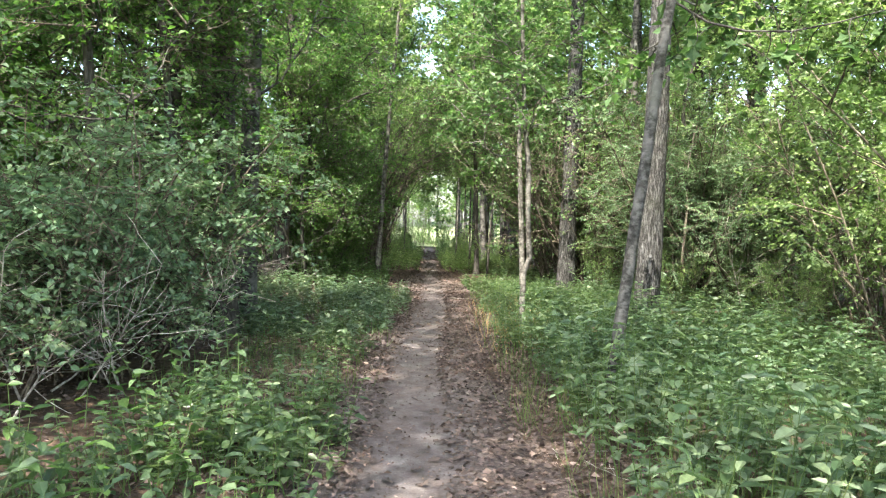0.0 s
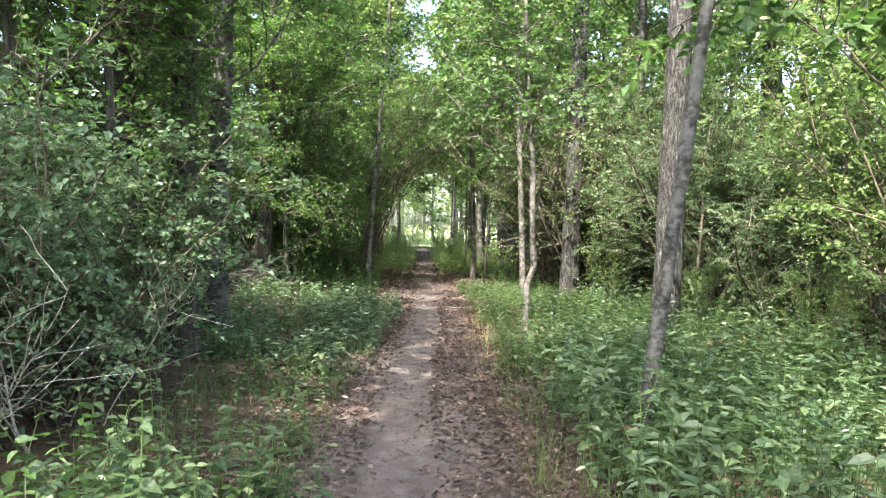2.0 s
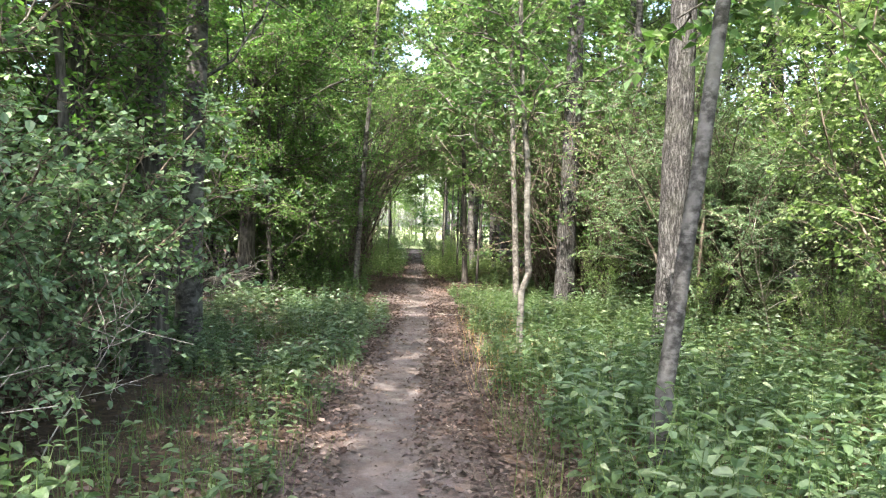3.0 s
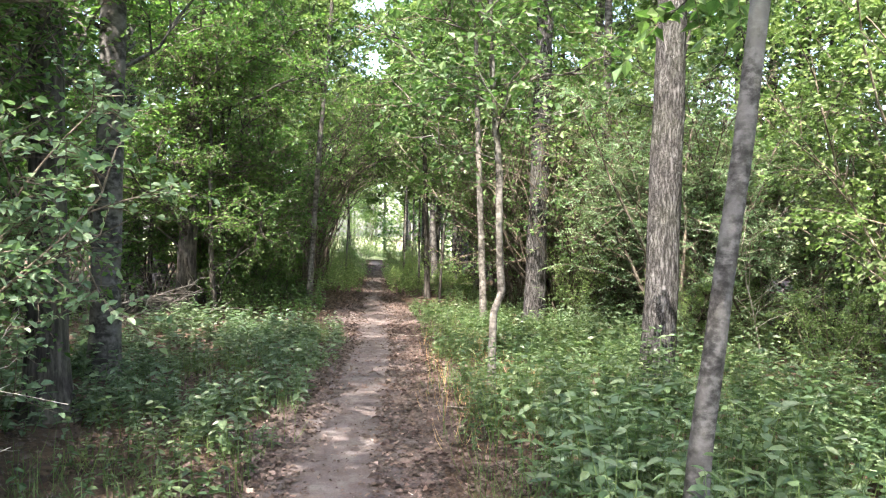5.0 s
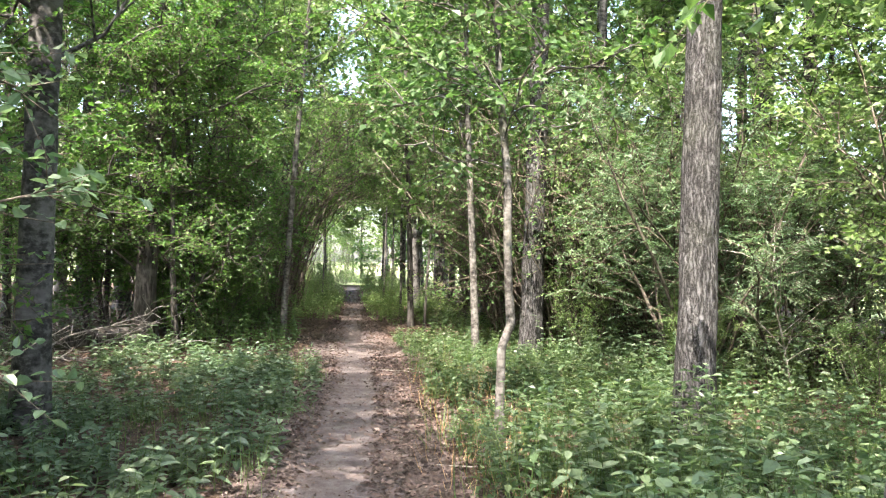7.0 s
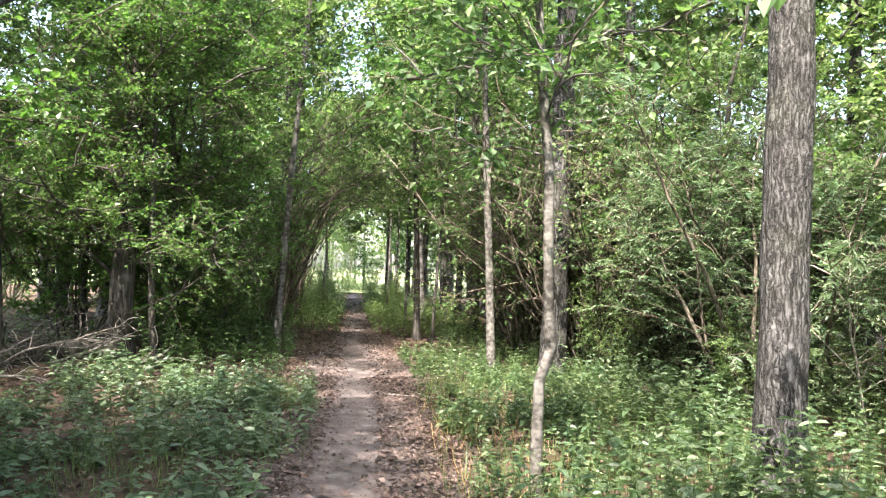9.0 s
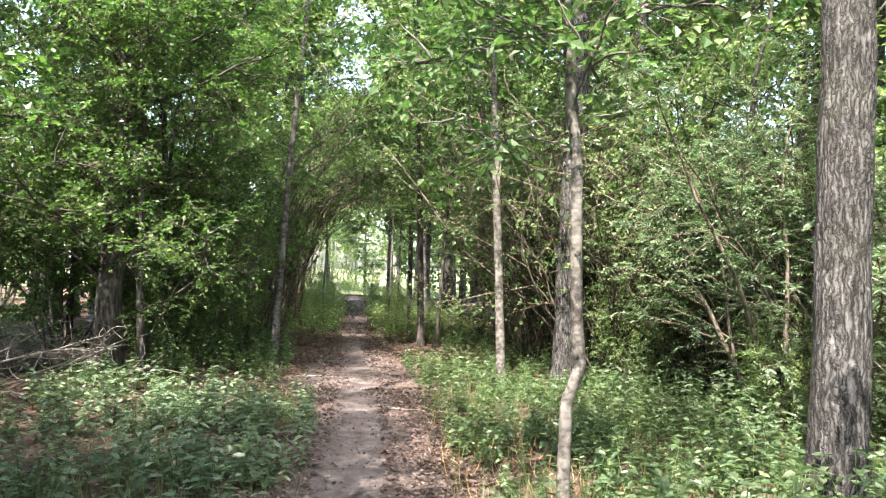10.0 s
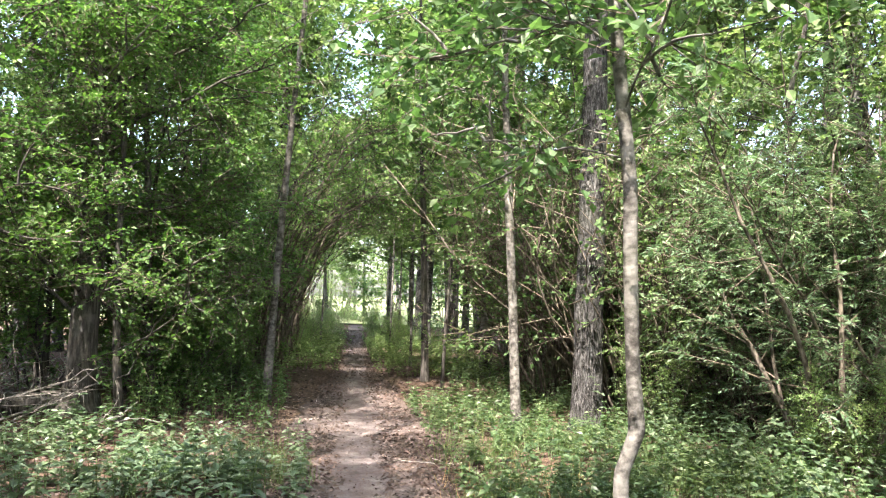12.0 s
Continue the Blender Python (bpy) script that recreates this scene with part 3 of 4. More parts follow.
talls = [tall("tall grey-barked woodland tree with a high leafy crown", 15, 0.125), tall("tall slender woodland tree with an airy crown", 13, 0.115),
         tall("tall woodland tree with a broad spreading crown", 14, 0.13)]
side_ok = lambda x, y: abs(x - line(y)) > (3.6 if y < 27 else 2.4) and not (2 < x < 7.5 and 7 < y < 22) and not (x < -1 and 2 < y < 27)
# Trees at (2.8, 2.6), (-3.0, 2.6), (-3.3, 4.1) are added unseen for shade.
plant(talls, spots(16, (-10, 11, 3, 48), 4.2, side_ok, 3) + [(2.8, 2.6), (-3.0, 2.6), (-3.6, 36.6), (4.6, 35.2), (-3.3, 4.1), (-6.6, 21.2), (-5.8, 25.4), (-7.6, 17.6), (-1.75, 36.4), (4.4, 41.0), (-1.7, 44.5), (8.2, 25.5), (9.6, 22), (11, 26.5), (12.5, 20), (-8.5, 7), (-9.5, 16), (-8, 23), (-5, -6), (4, -5), (9, -2), (-9, -1), (-2.6, 41), (3.4, 43.5)], 5)


for x, y, h in ((-2.75, 10.7, 6.0), (-2.95, 11.8, 6.5), (-2.6, 19.1, 5.4)):
    tree("young_tree", x, y, lean(h, -0.3, 0.2, 0.12), taper(0.05, 0.014), BARK_DARK, "bushy understorey tree with low sprays of small leaves", 18, LEAF_DARK, 0.06, 0.042, 0, 12, 40, 0.3, 1.8, 0.14, 7, 9, 8, 0.95)


# low understorey trees with dense sprays of leaves
sprays = [tree("young_tree", 0, 0, lean(6.5, 0.3, 0.3, 0.15), taper(0.055, 0.015), BARK_DARK, "bushy understorey tree with dense sprays of small leaves", 17, LEAF_DARK, 0.06, 0.042, 0, 12, 40, 0.3, 1.9, 0.2, 7, 9, 8, 0.95, 0.0,
               group="bushy understorey trees"),
          tree("young_tree", 0, 0, lean(5.2, -0.2, 0.3, 0.15), taper(0.045, 0.012), BARK_DARK, "low bushy tree with drooping leafy boughs", 15, LEAF_DARK, 0.06, 0.042, 0, 12, 40, 0.3, 1.8, 0.18, 7, 9, 8, 0.95, -0.02,
               group="bushy understorey trees")]
plant(sprays, [(-4.7, 11.0), (-5.4, 20.4), (-3.3, 10.3), (-2.9, 21.2), (-5.2, 15.2), (-5.2, 9.6), (-4.4, 18.9), (-2.9, 22.6), (-2.55, 20.4), (-4.4, 22.0)], 19, 0.9, 1.15)


# ---- shrubs ----
def shrub(label, stems, height, spread, leaf_mat, L, W, subs=6, per=6, leaves=8, pairs=False, lo=0.3, flat=0.8, twig_len=0.35, r0=0.025, wander=0.1, mat=BARK_STEM, category="shrub", fine=True, broad=False):
    global rng
    rng = np.random.default_rng(stems * 97 + len(label) * 13)
    ob = thing("shrub", (0, 0, 0), label, category, label)
    paths = []
    for n in range(stems):
        a = 6.283 * n / stems + rng.uniform(-0.3, 0.3)
        o = np.array([math.cos(a), math.sin(a), 0.0])
        st = grow(o * rng.uniform(0.03, 0.3), o * spread * rng.uniform(0.3, 1.2) + np.array([0, 0, 1.0]), height * rng.uniform(0.7, 1.15), 9, wander, 0.02)
        k = rng.uniform(0.6, 1.25)
        tv, tf = tubes(st[None], np.linspace(r0 * k, 0.006, 10)[None], 6)
        part("stem", mesh("stem", tv, tf, mat), ob)
        paths.append(st)
    made = []
    for st in paths:
        made += side_branches(st, subs, height * 0.32, lo, 0.8, 0.04)
    tv, tf = tubes(same_length(made)[:, [0, 2, 3, 5]], np.tile(np.linspace(0.009, 0.003, 4), (len(made), 1)), 3)
    part("branchwork", mesh("branchwork", tv, tf, TWIG), ob)
    tw, lv = foliage(made + paths, per, twig_len, leaves, L, W, flat, pairs, None, broad)
    if fine:
        part("twigwork", mesh("twigwork", *tw, TWIG, False), ob)
    part("foliage", mesh("foliage", *lv, leaf_mat, False), ob)
    return ob


elder = [shrub("large shrub with feathery blue-green leaves on arching stems", 10, 3.9, 0.5, LEAF_BLUE, 0.068, 0.023, 10, 9, 16, True, 0.14, 0.9, 0.36, 0.03, 0.12, CANE),
         shrub("spreading shrub with feathery leaves and bare lower stems", 9, 3.3, 0.65, LEAF_BLUE, 0.068, 0.023, 10, 9, 16, True, 0.16, 0.9, 0.36, 0.026, 0.12, CANE)]
plant(elder, [(4.5, 17.0), (4.9, 18.7), (5.9, 19.6), (5.0, 21.0), (6.8, 17.0), (5.8, 16.9), (5.2, 17.9)], 11, 0.9, 1.1)
thicket = [shrub("dense thicket of thin bare upright stems", 20, 4.6, 0.24, LEAF_DARK, 0.075, 0.055, 5, 4, 6, False, 0.25, 0.7, 0.3, 0.013, 0.12, TWIG, "thicket"),
           shrub("tangled thicket of crooked brown stems", 16, 3.8, 0.4, LEAF_BRIGHT, 0.075, 0.055, 6, 5, 6, False, 0.25, 0.7, 0.3, 0.012, 0.15, TWIG, "thicket")]
plant(thicket, [(3.9, 22.6), (4.4, 19.9), (6.2, 18.4), (3.3, 23.4), (4.3, 25.2), (6.3, 14.0), (4.2, 29.5), (5.2, 27.2), (3.7, 21.6), (8.3, 15.0), (4.6, 30.6)], 12)
canes = [shrub("thicket of bare brown stems with few leaves", 26, 4.4, 0.26, LEAF_CANOPY, 0.07, 0.05, 5, 3, 5, False, 0.3, 0.7, 0.3, 0.016, 0.2, CANE, "thicket")]
plant(canes, [(3.1, 21.9), (3.6, 22.6), (3.7, 25.0), (4.3, 24.4), (4.5, 23.4), (4.3, 26.6), (5.2, 25), (3.5, 20.8), (5.6, 21.8), (4.4, 27.8), (4.1, 21.6), (4.8, 19.2), (5.9, 18.8), (3.6, 19.9)], 41, 0.85, 1.1)
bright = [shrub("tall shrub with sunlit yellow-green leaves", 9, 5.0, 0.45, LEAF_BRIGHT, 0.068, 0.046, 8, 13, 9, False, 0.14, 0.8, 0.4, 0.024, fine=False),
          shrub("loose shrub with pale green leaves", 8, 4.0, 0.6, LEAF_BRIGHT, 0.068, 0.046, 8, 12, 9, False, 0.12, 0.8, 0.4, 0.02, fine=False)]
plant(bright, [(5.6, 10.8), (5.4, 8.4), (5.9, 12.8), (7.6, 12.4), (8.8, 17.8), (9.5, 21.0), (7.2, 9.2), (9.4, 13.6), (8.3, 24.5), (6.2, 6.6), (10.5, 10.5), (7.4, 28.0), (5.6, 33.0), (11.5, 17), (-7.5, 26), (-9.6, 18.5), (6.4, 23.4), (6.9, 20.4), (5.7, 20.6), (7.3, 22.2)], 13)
dark = [shrub("dense shrub with small dark green leaves", 10, 4.2, 0.5, LEAF_DARK, 0.08, 0.056, 10, 8, 9, False, 0.16, 0.85, 0.36, 0.02, 0.12, BARK_DARK),
        shrub("spreading small-leaved shrub with dark twigs", 9, 3.4, 0.75, LEAF_DARK, 0.08, 0.056, 10, 8, 9, False, 0.14, 0.85, 0.36, 0.018, 0.14, BARK_DARK)]
plant(dark, [(-2.8, 23.0), (-4.6, 22.4), (-2.6, 25.4), (-6.8, 19.4), (-4.2, 25.6), (-6.4, 13.6), (-5.0, 11.6), (-5.2, 9.2), (-5.6, 14.4), (-6.4, 6.4), (-7.6, 11.8), (-7.8, 16.2), (-2.7, 28.4), (-6.9, 9.6), (-3.2, 32.0), (-3.4, 36.5)], 14)
plant([copy_thing_scaled(dark[1], Matrix())], [(-2.35, 20.7), (-1.95, 22.5), (-3.1, 21.6), (-2.0, 24.3), (-2.5, 21.2)], 16, 0.42, 0.58)
near = [shrub("leafy understorey shrub with grey dead twigs", 9, 2.7, 0.6, LEAF_BLUE, 0.065, 0.045, 9, 9, 8, False, 0.14, 0.8, 0.36, 0.012, 0.14, TWIG, broad="six")]
plant(near, [(-3.2, 8.2), (-3.8, 7.4), (-3.6, 10.0), (-2.75, 9.3), (5.4, 5.4), (-3.1, 9.2), (-2.9, 10.1)], 15, 0.62, 0.84)

# far wood on every side
fill_ok = lambda x, y: abs(x - line(y)) > (8.5 if 0 < y < 34 else 2.6)
far = spots(24, (-13, 14, -10, 50), 3.4, lambda x, y: fill_ok(x, y) and not (x < 0 and 2 < y < 26), 21)
plant_far = [shrub("woodland shrub deep among the trees", 8, 5.5, 0.45, LEAF_BRIGHT, 0.19, 0.14, 5, 6, 7, False, 0.12, 0.8, 0.5, 0.03, fine=False),
             shrub("shady woodland shrub deep among the trees", 8, 5.0, 0.5, LEAF_CANOPY, 0.19, 0.14, 5, 6, 7, False, 0.12, 0.8, 0.5, 0.03, fine=False)]
plant(plant_far, far, 22, 0.8, 1.1)
# hedge and trees across the meadow
plant([copy_thing_scaled(plant_far[0], Matrix())], spots(16, (-26, 30, 55, 74), 5.0, lambda x, y: abs(x - 1.0) > 1.6 or y > 64, 23), 24, 1.5, 2.4)
plant([copy_thing_scaled(plant_far[1], Matrix())], [(-34, 5), (-38, 20), (-33, 33), (-36, 48), (36, 0), (40, 14), (35, 28), (38, 42), (-20, -40), (0, -44), (20, -40)], 25, 2.0, 2.8)
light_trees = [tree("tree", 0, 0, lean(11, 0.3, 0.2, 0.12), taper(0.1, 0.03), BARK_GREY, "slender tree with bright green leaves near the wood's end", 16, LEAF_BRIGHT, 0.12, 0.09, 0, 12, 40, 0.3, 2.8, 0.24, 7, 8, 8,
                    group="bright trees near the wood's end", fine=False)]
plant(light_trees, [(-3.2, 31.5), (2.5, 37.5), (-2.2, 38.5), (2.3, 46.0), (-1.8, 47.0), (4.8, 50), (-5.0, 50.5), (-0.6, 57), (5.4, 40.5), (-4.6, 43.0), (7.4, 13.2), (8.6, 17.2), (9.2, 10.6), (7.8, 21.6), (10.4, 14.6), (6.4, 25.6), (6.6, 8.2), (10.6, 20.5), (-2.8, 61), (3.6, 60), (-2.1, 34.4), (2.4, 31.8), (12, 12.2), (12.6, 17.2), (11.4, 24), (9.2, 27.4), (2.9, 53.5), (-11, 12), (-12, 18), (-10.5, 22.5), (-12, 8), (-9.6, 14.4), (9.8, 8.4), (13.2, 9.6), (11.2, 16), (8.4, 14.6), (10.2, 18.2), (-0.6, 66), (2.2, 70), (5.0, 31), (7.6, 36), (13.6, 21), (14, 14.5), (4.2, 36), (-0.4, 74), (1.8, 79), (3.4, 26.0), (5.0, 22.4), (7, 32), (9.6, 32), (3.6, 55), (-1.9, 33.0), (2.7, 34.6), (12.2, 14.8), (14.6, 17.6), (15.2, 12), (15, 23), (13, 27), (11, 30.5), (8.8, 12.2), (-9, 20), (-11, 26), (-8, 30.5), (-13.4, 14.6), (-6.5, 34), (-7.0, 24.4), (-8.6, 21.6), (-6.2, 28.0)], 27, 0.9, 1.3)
# small bright bushes at the path's edge under the arch and at its end
plant([copy_thing_scaled(bright[1], Matrix())], [(-1.15, 29.4), (-1.0, 33.0), (1.55, 30.4), (-0.9, 37.0), (1.7, 34.2), (-0.7, 42.5), (2.1, 41.0), (-0.2, 50.5), (2.9, 50.0), (1.4, 55.0), (-2.0, 53.5), (4.4, 54.0), (0.5, 54.0), (1.9, 52.2), (1.35, 38.0), (-0.45, 40.0), (0.9, 57.0), (4.3, 16.6), (5.6, 16.8), (6.2, 15.2), (3.7, 19.2), (5.2, 14.4)], 28, 0.26, 0.42)
plant([copy_thing_scaled(bright[0], Matrix())], [(0.4, 60), (2.4, 63), (-1.4, 64), (1.2, 69)], 29, 0.8, 1.2)


# ---- the leafy arch over the path ----
def arch(x, y, side, h, label):
    """A shrub whose boughs bow over the path and meet above it."""
    global rng
    rng = np.random.default_rng(int(y * 100) + side)
    ob = thing("arching_shrub", base(x, y), label, "shrub", "shrubs arching over the path")
    here = np.array(base(x, y))
    boughs, made = [], []
    for n in range(15):
        u = np.linspace(0, 1, 10)
        top, far_end = h + rng.uniform(-0.1, 1.7), rng.uniform(1.4, 3.2)
        px = side * (far_end * u ** 1.5) + rng.normal(0, 0.07, 10)
        py = rng.uniform(-1.6, 1.6) * u + rng.normal(0, 0.1, 10)
        pz = top * np.sin(np.minimum(u * 1.75, 1.6 + 0.25 * u)) + rng.normal(0, 0.03, 10)
        b = np.stack([px + rng.uniform(-0.35, 0.1) * side, py, np.maximum(pz, -0.05)], 1)
        tv, tf = tubes(b[None], np.linspace(rng.uniform(0.012, 0.024), 0.004, 10)[None], 5)
        part("bough", mesh("bough", tv, tf, CANE), ob)
        boughs.append(b)
        made += side_branches(b, 13, 1.0, 0.2, 0.8, 0.0)
    made = [m for m in made if clear_way(m + here).all()]
    tv, tf = tubes(same_length(made), np.tile(np.linspace(0.009, 0.003, 6), (len(made), 1)), 3)
    part("branchwork", mesh("branchwork", tv, tf, BARK_DARK), ob)
    tw, lv = foliage(made, 5, 0.34, 6, 0.06, 0.042, 0.8, False, lambda q: clear_way(q + here))
    part("twigwork", mesh("twigwork", *tw, TWIG, False), ob)
    part("foliage", mesh("foliage", *lv, LEAF_DARK, False), ob)


for y in np.arange(23.6, 30.6, 1.4):
    arch(line(y) - 1.55, y, 1, 3.2, "dark twiggy shrub bowing over the footpath")


# ---- herbs, grass and litter ----
def herbs(name, places, height, L, label, mat=LEAF_HERB, nodes_per=6, seed=1, broad="six"):
    """A bed of upright broad-leaved herbs."""
    r = np.random.default_rng(seed)
    x, y = places[:, 0], places[:, 1]
    n = len(x)
    z = rise(x, y)
    h = height * (0.35 + 1.1 * r.uniform(0, 1, n) ** 1.3)
    tip = np.stack([x + r.normal(0, 0.12, n) * h * 2, y + r.normal(0, 0.12, n) * h * 2, z + h], 1)
    foot = np.stack([x, y, z - 0.01], 1)
    mid = (foot + tip) / 2 + r.normal(0, 0.02, (n, 3))
    sv, sf = tubes(np.stack([foot, mid, tip], 1), np.tile(np.array([0.004, 0.003, 0.0015]), (n, 1)), 3)
    u = np.linspace(0.3, 1.0, nodes_per)[None, :, None, None]
    pos = foot[:, None, None] + (tip - foot)[:, None, None] * u + np.zeros((n, nodes_per, 2, 3))
    a = r.uniform(0, 6.28, (n, 1, 1)) + np.arange(nodes_per)[None, :, None] * 1.57 + np.array([0, np.pi])[None, None] + r.normal(0, 0.35, (n, nodes_per, 2))
    d = np.stack([np.cos(a), np.sin(a), r.uniform(-0.25, 0.5, a.shape)], -1)
    nn = np.stack([-0.3 * np.cos(a), -0.3 * np.sin(a), np.ones_like(a)], -1) + r.normal(0, 0.25, (*a.shape, 3))
    size = (1.15 - 0.5 * u[..., 0]) * r.uniform(0.6, 1.2, a.shape) * (h / height)[:, None, None] ** 0.5
    lv, lf = blades(pos.reshape(-1, 3), d.reshape(-1, 3), nn.reshape(-1, 3), (L * size).ravel(), (L * 0.62 * size).ravel(), 0.25, 0.25, broad)
    ob = tagged(new(name, mesh(name, lv, lf, mat, False)), label, "undergrowth", kind="stuff")
    stalks = tagged(new("herb_stalks", mesh("herb_stalks", sv, sf, LEAF_GRASS, False)), "thin green stalks of the woodland herbs", "undergrowth", kind="stuff")
    return ob, stalks


def bed(count, y0, y1, a0, a1, seed, clump=0.5):
    """Places in a strip beside the path, a0 to a1 from its middle, thinned in patches."""
    r = np.random.default_rng(seed)
    y = r.uniform(y0, y1, count * 3)
    x = line(y) + r.uniform(a0, a1, count * 3)
    keep = np.sin(2.1 * x + 1.3 * y + seed) + np.sin(3.4 * y - 1.7 * x) + r.normal(0, 0.9, len(x)) > clump - 0.9
    keep &= np.abs(x - line(y)) > np.where(y > 26, 0.36, np.where(x < line(y), np.interp(y, [9, 13], [0.4, 0.47]), 0.66)) + 0.09 * np.sin(3 * y + seed) + r.normal(0, 0.05, len(x))
    return np.stack([x, y], 1)[keep][:count]


herbs("herbs", bed(420, 5.5, 13.0, 1.1, 4.8, 3, 0.3), 0.5, 0.125, "large-leaved green herbs among the nettles", LEAF_BRAMBLE, 4, seed=3)
herbs("herbs", bed(1500, 5.5, 13.0, 1.0, 4.8, 1, 0.1), 0.52, 0.085, "tall bright green broad-leaved herbs crowding the path", seed=2)
herbs("herbs", bed(170, 10.5, 17.0, 0.85, 1.7, 64, 0.6), 0.22, 0.07, "sparse small herbs among dry grass", seed=65)
herbs("herbs", bed(960, 9.5, 17.0, 1.6, 4.6, 4, 0.0), 0.36, 0.085, "mid-green nettles around the tree feet", seed=5)
herbs("herbs", bed(60, 5.0, 8.2, -2.2, -0.5, 46, 0.5), 0.3, 0.1, "large-leaved herbs in the shade of the trees", LEAF_DARK, 4, seed=47)
herbs("herbs", bed(270, 5.0, 8.2, -1.9, -0.38, 6, 0.4), 0.34, 0.085, "leafy green herbs at the path's edge", seed=7)
herbs("herbs", bed(470, 11.2, 18.2, -3.4, -0.45, 8, 1.0), 0.27, 0.105, "low carpet of bramble and herbs under the trees", LEAF_BRAMBLE, seed=9)
herbs("herbs", bed(430, 11.4, 18.2, -3.2, -0.42, 48, 1.0), 0.25, 0.085, "grey-green bramble leaves in the herb carpet", LEAF_BRAMBLE, seed=49)
herbs("herbs", bed(80, 8.4, 11.6, -1.6, -0.42, 66, 0.8), 0.26, 0.075, "scattered low herbs between the path and the litter", seed=67)
herbs("herbs", bed(260, 18.5, 23.5, -2.7, -1.0, 58, 0.1), 0.45, 0.085, "mid-green seedlings below the understorey trees", LEAF_CANOPY, seed=59, broad=False)
herbs("herbs", bed(900, 15, 22, 0.75, 3.8, 10, 0.2), 0.24, 0.095, "low green carpet of herbs beside the path", seed=11, broad=False)
herbs("herbs", bed(800, 25, 36, 0.38, 3.0, 12, -0.2), 0.4, 0.09, "bright herbs at the edge of the thicket", LEAF_BRIGHT, seed=13, broad=False)
herbs("herbs", bed(260, 20.5, 27, 1.7, 4.0, 22, 0.2), 0.35, 0.085, "green herbs along the thicket", seed=23, broad=False)
herbs("herbs", bed(700, 26, 37, -2.4, -0.36, 14, -0.2), 0.42, 0.09, "bright herbs under the arch", LEAF_BRIGHT, seed=15, broad=False)
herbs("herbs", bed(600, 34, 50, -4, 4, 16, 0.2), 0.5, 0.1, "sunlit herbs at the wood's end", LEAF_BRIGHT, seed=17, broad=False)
herbs("herbs", bed(1000, 4, 28, 3.2, 8, 18, 0.0), 0.4, 0.1, "shaded herbs under the shrubs", LEAF_BRAMBLE, seed=19, broad=False)
herbs("herbs", bed(520, 15.4, 21.5, 2.9, 6.6, 68, 0.0), 0.5, 0.095, "shady undergrowth beneath the feathery shrubs", LEAF_BRAMBLE, seed=69, broad=False)
herbs("herbs", bed(700, 12, 30, -9, -3.4, 20, 0.3), 0.35, 0.1, "shaded herbs under the far trees", LEAF_BRAMBLE, seed=21, broad=False)


def grass(name, places, height, mat, label, seed, flat=1.0):
    r = np.random.default_rng(seed)
    k = 6
    x = np.repeat(places[:, 0], k) + r.normal(0, 0.04, len(places) * k)
    y = np.repeat(places[:, 1], k) + r.normal(0, 0.04, len(places) * k)
    a = r.uniform(0, 6.28, len(x))
    tilt = r.uniform(0.3, 2.6, len(x)) * flat
    d = np.stack([np.cos(a) * tilt, np.sin(a) * tilt, np.ones_like(a)], 1)
    nn = np.stack([np.cos(a), np.sin(a), 0.4 * np.ones_like(a)], 1)
    v, f = blades(np.stack([x, y, rise(x, y) - 0.01], 1), d, nn, height * r.uniform(0.4, 1.2, len(x)), 0.0042, 0.1, 0.5, "strip")
    return tagged(new(name, mesh(name, v, f, mat, False)), label, "grass", kind="stuff")


grass("grass", bed(520, 5, 18, -1.8, -0.38, 31, 0.3), 0.26, LEAF_GRASS, "thin green grass tufts along the path", 32)
grass("grass", bed(800, 6, 20, 0.7, 3.2, 33, 0.3), 0.38, LEAF_GRASS, "thin green grass tufts among the herbs", 34)
grass("dry_grass", bed(620, 11.3, 16.8, 0.6, 1.85, 35, -0.2), 0.24, STRAW, "dry orange-tan grass matted at the path's edge", 36, 3.5)
grass("grass", bed(900, 44, 75, -9, 9, 37, 0.0), 0.6, LEAF_GRASS, "sunlit meadow grass beyond the wood", 38)


def lie(x, y):
    """The height at which a fallen leaf lies, on the path or beside it."""
    u = np.abs(x - line(y) - 0.06) / 0.82
    return rise(x, y) + np.where(u < 0.86, 0.03 - 0.016 * np.clip(1 - (u / 0.5) ** 2, 0, 1), 0.004)


def fallen(count, y0, y1, a0, a1, seed, gap=0.0, small=0.022, large=0.062):
    r = np.random.default_rng(seed)
    y = r.uniform(y0, y1, count)
    x = line(y) + r.uniform(a0, a1, count)
    if gap:
        ok = np.abs(x - line(y)) > gap * r.uniform(0.4, 1.5, count)
        x, y = x[ok], y[ok]
    a = r.uniform(0, 6.28, len(x))
    d = np.stack([np.cos(a), np.sin(a), r.normal(0.05, 0.22, len(x))], 1)
    nn = np.array([0, 0, 1.0]) + r.normal(0, 0.4, (len(x), 3))
    size = small + (large - small) * r.uniform(0, 1, len(x)) ** 1.6
    return blades(np.stack([x, y, lie(x, y) + r.uniform(0.002, 0.018, len(x))], 1), d, nn, size, size * r.uniform(0.45, 0.85, len(x)), r.uniform(-0.5, 0.8, len(x))[:, None], 0.25)


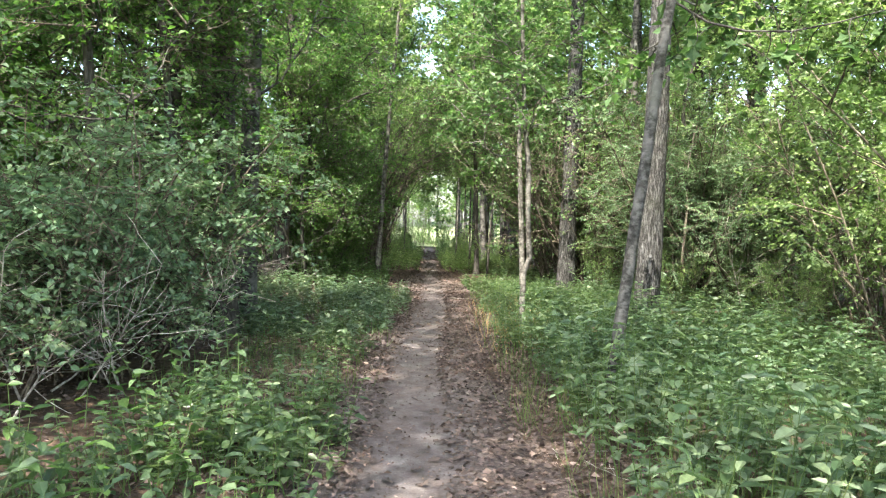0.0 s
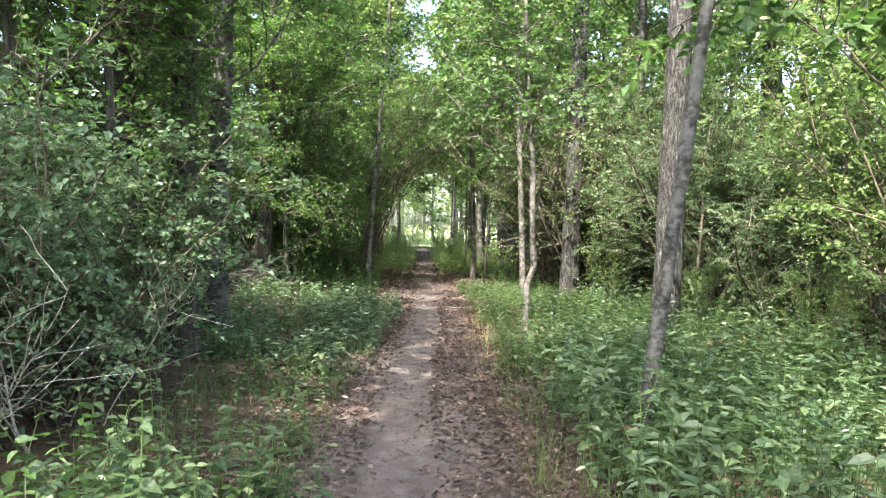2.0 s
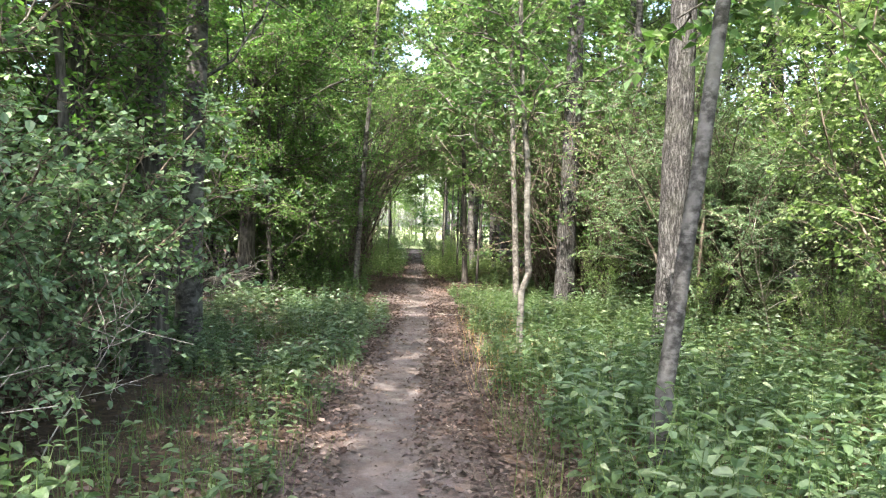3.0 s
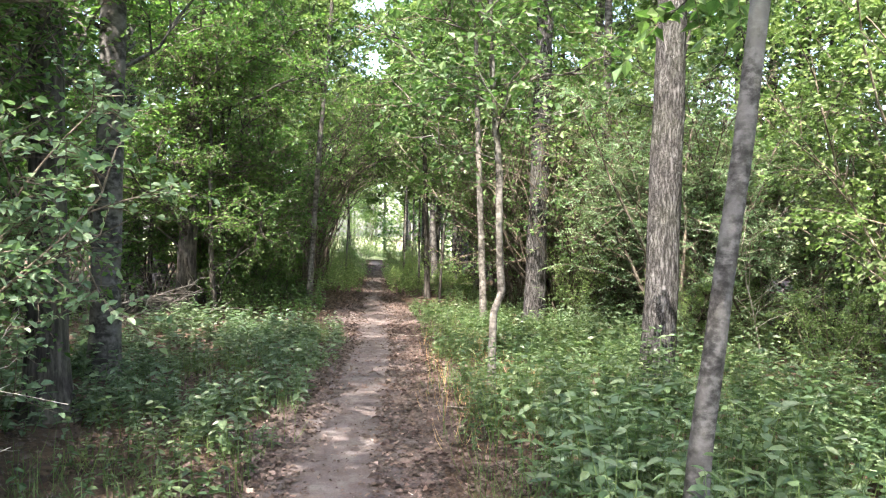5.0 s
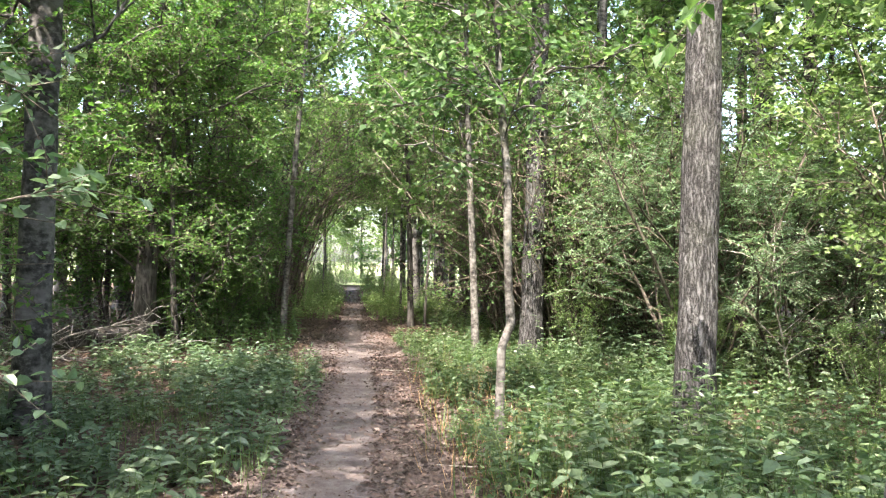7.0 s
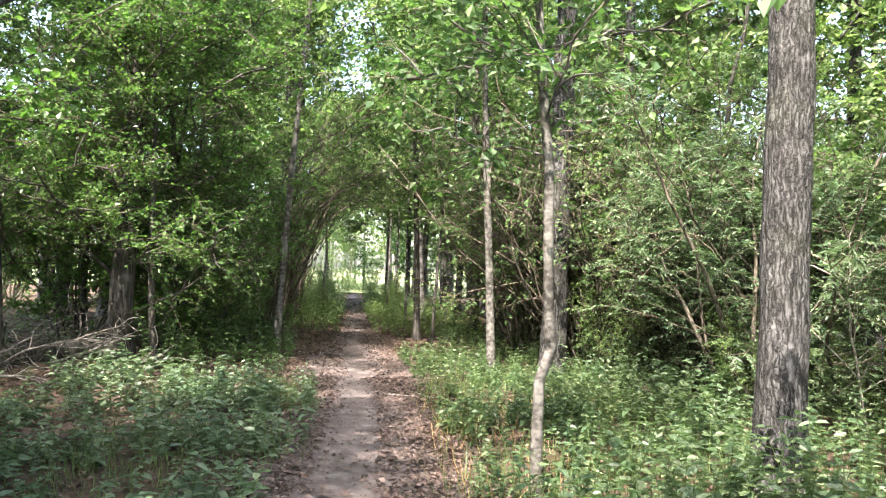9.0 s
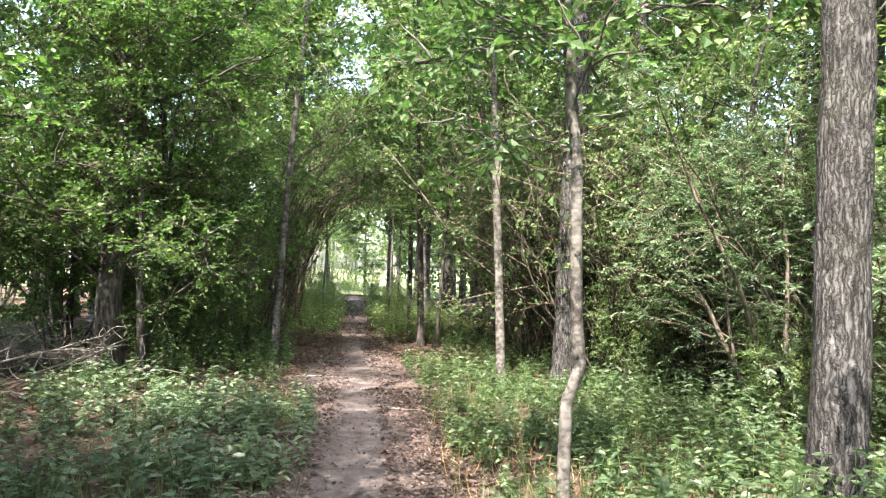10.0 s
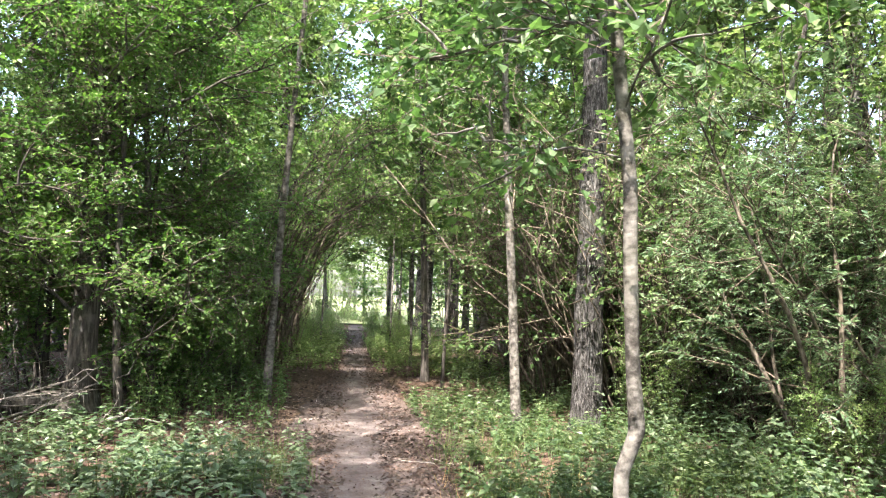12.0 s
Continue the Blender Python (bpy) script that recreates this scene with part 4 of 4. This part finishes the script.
LITTER_STRIPS = ((9000, 5.5, 13, 0.2, 1.5, 0.0), (6500, 13, 19, 0.2, 1.1, 0.0), (8000, 5.5, 19, -1.1, -0.26, 0.0), (15000, 5, 20, -5.0, -0.8, 0.0),
                 (6000, 19, 30, 0.25, 2.1, 0.0), (6000, 19, 30, -2.4, -0.25, 0.0), (5200, 5.5, 26, -0.5, 0.5, 0.16), (4000, 6, 26, 1.3, 6, 0.0), (1500, 30, 46, -1.5, 1.5, 0.3), (4500, 25, 46, -0.5, 0.5, 0.0))
for n, (count, y0, y1, a0, a1, gap) in enumerate(LITTER_STRIPS):
    tagged(new("leaf_litter", mesh("leaf_litter", *fallen(count, y0, y1, a0, a1, 50 + n, gap), LITTER, False)), "curled brown dead leaves strewn on the ground", "leaf litter", kind="stuff")


tagged(new("leaf_litter", mesh("leaf_litter", *fallen(7000, 5.0, 27, -0.5, 0.5, 71, 0.0, 0.008, 0.03), LITTER, False)), "small crumbs of dead leaf trodden into the path", "leaf litter", kind="stuff")


# ---- dead wood ----
def dead_branch(name, at, length, r, label, category, twigs=7, turn=0.0, tilt=0.1, mat=DEADWOOD, group=""):
    ob = thing(name, Matrix.Translation(at) @ Matrix.Rotation(turn, 4, "Z"), label, category, group)
    stem = grow((0, 0, r), (1, 0, tilt), length, 9, 0.1, -0.01)
    part("stem", mesh("stem", *tubes(stem[None], np.linspace(r, r * 0.3, 10)[None], 6), mat), ob)
    for b in side_branches(stem, twigs, length * 0.5, 0.2, 0.8, 0.02):
        part("twig", mesh("twig", *tubes(b[None], np.linspace(r * 0.4, 0.002, 6)[None], 4), mat), ob)
    return ob


r = np.random.default_rng(90)
for n in range(34):
    x, y = r.uniform(-5.8, -3.5), r.uniform(17.6, 20.0)
    dead_branch("fallen_branch", base(x, y, 0), r.uniform(0.7, 1.7), r.uniform(0.006, 0.017), "grey dead branch lying in a brush pile", "branch", 9, r.uniform(-0.9, 1.2) + (3.1 if n % 2 == 0 else 0), r.uniform(0.03, 0.45), BRUSHWOOD, "branches of the brush pile")
for n in range(9):
    x, y = r.uniform(-4.4, -2.5), r.uniform(8.6, 11.6)
    dead_branch("fallen_branch", base(x, y, 0), r.uniform(0.6, 1.1), r.uniform(0.005, 0.011), "pale dead branch caught in the undergrowth", "branch", 9, r.uniform(0, 6.2), r.uniform(0.2, 0.8), group="dead branches in the undergrowth")
for x, y in ((-2.9, 7.9), (-2.5, 8.7), (-2.7, 9.0), (-2.6, 9.6), (-3.0, 8.3), (-2.35, 9.3), (-2.75, 8.5)):
    dead_branch("dead_shrub", base(x, y), r.uniform(0.8, 1.25), r.uniform(0.006, 0.01), "tangled pale dead shrub beside the herbs", "shrub", 16, r.uniform(0, 6.2), r.uniform(0.7, 1.8), group="dead shrubs beside the herbs")
for n in range(6):
    x, y = r.uniform(4.6, 6.4), r.uniform(15.6, 18.4)
    dead_branch("dead_shrub", base(x, y), r.uniform(1.8, 2.8), r.uniform(0.012, 0.02), "bare pale dead shrub among green bushes", "shrub", 14, r.uniform(0, 6.2), r.uniform(1.2, 3.0), group="dead shrubs")
for n in range(26):
    y = r.uniform(7, 22)
    x = line(y) + r.choice([-1, 1]) * r.uniform(0.35, 1.2)
    dead_branch("fallen_twig", (x, y, float(lie(x, y))), r.uniform(0.2, 0.5), r.uniform(0.003, 0.006), "short dry twig lying among dead leaves", "twig", 2, r.uniform(0, 6.2), 0.02, group="twigs beside the path")
log = thing("fallen_log", base(-6.0, 17.9), "dark mossy fallen log under the trees", "log")
course = np.array([(0, 0, 0.1), (0.8, 0.5, 0.13), (1.6, 1.1, 0.1), (2.3, 1.6, 0.12), (2.9, 2.1, 0.1)])
tv, tf = tubes(course[None], np.array([[0.17, 0.16, 0.16, 0.15, 0.13]]), 14)
part("trunk", mesh("trunk", tv, tf, BARK_DARK), log)
for n in (1, 2, 3):
    b = grow(course[n], (0.2, r.uniform(-1, 1), 0.8), 0.5, 4, 0.1)
    part("stub", mesh("stub", *tubes(b[None], np.linspace(0.03, 0.012, 5)[None], 6), BARK_DARK), log)


# ---- single herbs at the path's edge ----
def leaf_blade(L, W, seed):
    r = np.random.default_rng(seed)
    v, f = blades(np.zeros((1, 3)), np.array([[1.0, 0, 0.15]]), np.array([[0, 0, 1.0]]), L, W, r.uniform(0.1, 0.35), r.uniform(0.15, 0.4), True)
    return mesh("leaf", v, f, LEAF_HERB, False)


blade_kinds = [leaf_blade(0.09, 0.06, 1), leaf_blade(0.085, 0.045, 2), leaf_blade(0.07, 0.05, 3)]


def herb(x, y, h, kind, label, seed):
    r = np.random.default_rng(seed)
    ob = thing("herb", base(x, y, 0.01), label, "herb", "herbs at the path's edge")
    stem = grow((0, 0, 0), (r.normal(0, 0.15), r.normal(0, 0.15), 1), h, 6, 0.09, 0.02)
    part("stem", mesh("stem", *tubes(stem[None], np.linspace(0.004, 0.002, 7)[None], 5), LEAF_GRASS), ob)
    a = r.uniform(0, 6.28)
    count = int(8 + h * 10)
    for n, u in enumerate(np.linspace(0.25, 1.0, count)):
        p, _ = along(stem, [u])
        one = part("leaf", blade_kinds[kind], ob)
        a += 2.4
        s = (1.25 - 0.55 * u) * r.uniform(0.75, 1.15)
        one.matrix_basis = Matrix.Translation(p[0]) @ Matrix.Rotation(a, 4, "Z") @ Matrix.Rotation(r.uniform(-0.6, 0.35), 4, "Y") @ Matrix.Rotation(r.normal(0, 0.3), 4, "X") @ Matrix.Diagonal((s, s, s, 1))


r = np.random.default_rng(77)
for n in range(54):
    right = n % 3 != 0
    y = r.uniform(6.6, 13.5) if right else r.uniform(6.2, 8.7)
    x = line(y) + (r.uniform(1.05, 2.4) if right else -r.uniform(0.85, 1.7))
    herb(x, y, r.uniform(0.3, 0.75), n % 3, "upright green herb with broad pointed leaves" if n % 2 else "tall pale green herb rising above its neighbours", 200 + n)


# ---- single fallen leaves, lobed and curled ----
def lobed(seed):
    r = np.random.default_rng(seed)
    n = 14
    a = np.linspace(-2.7, 2.7, n)
    rad = np.where(np.arange(n) % 2 == 0, 0.5, 0.24 + r.uniform(0, 0.1)) * (0.75 + 0.25 * np.cos(a)) * r.uniform(0.9, 1.1, n)
    x, y = np.cos(a) * rad, np.sin(a) * rad
    z = r.uniform(0.1, 0.5) * (x * x + y * y) + r.uniform(-0.5, 0.5) * x * y + r.normal(0, 0.03, n) + 0.06
    V = np.concatenate([[(0, 0, 0.03), (-0.55, 0.02, 0.05)], np.stack([x, y, z], 1)])
    F = [(0, 2 + k, 3 + k) for k in range(n - 1)] + [(0, 1, 2), (0, n + 1, 1)]
    return mesh("fallen_leaf", V, F, LITTER, False)


lobes = [lobed(k) for k in range(8)]
r = np.random.default_rng(99)
for n in range(300):
    y = r.uniform(6.8, 15.5)
    side = r.uniform()
    x = line(y) + (r.uniform(0.22, 1.15) if side < 0.62 else -r.uniform(0.22, 0.85) if side < 0.9 else r.uniform(-0.25, 0.25))
    one = part("fallen_leaf", lobes[n % 8], ground)
    s = r.uniform(0.065, 0.13)
    one.matrix_basis = Matrix.Translation((x, y, float(lie(x, y)) + 0.008)) @ Matrix.Rotation(r.uniform(0, 6.28), 4, "Z") @ Matrix.Rotation(r.normal(0, 0.22), 4, "X") @ Matrix.Rotation(r.normal(0, 0.22), 4, "Y") @ Matrix.Diagonal((s, s, s, 1))
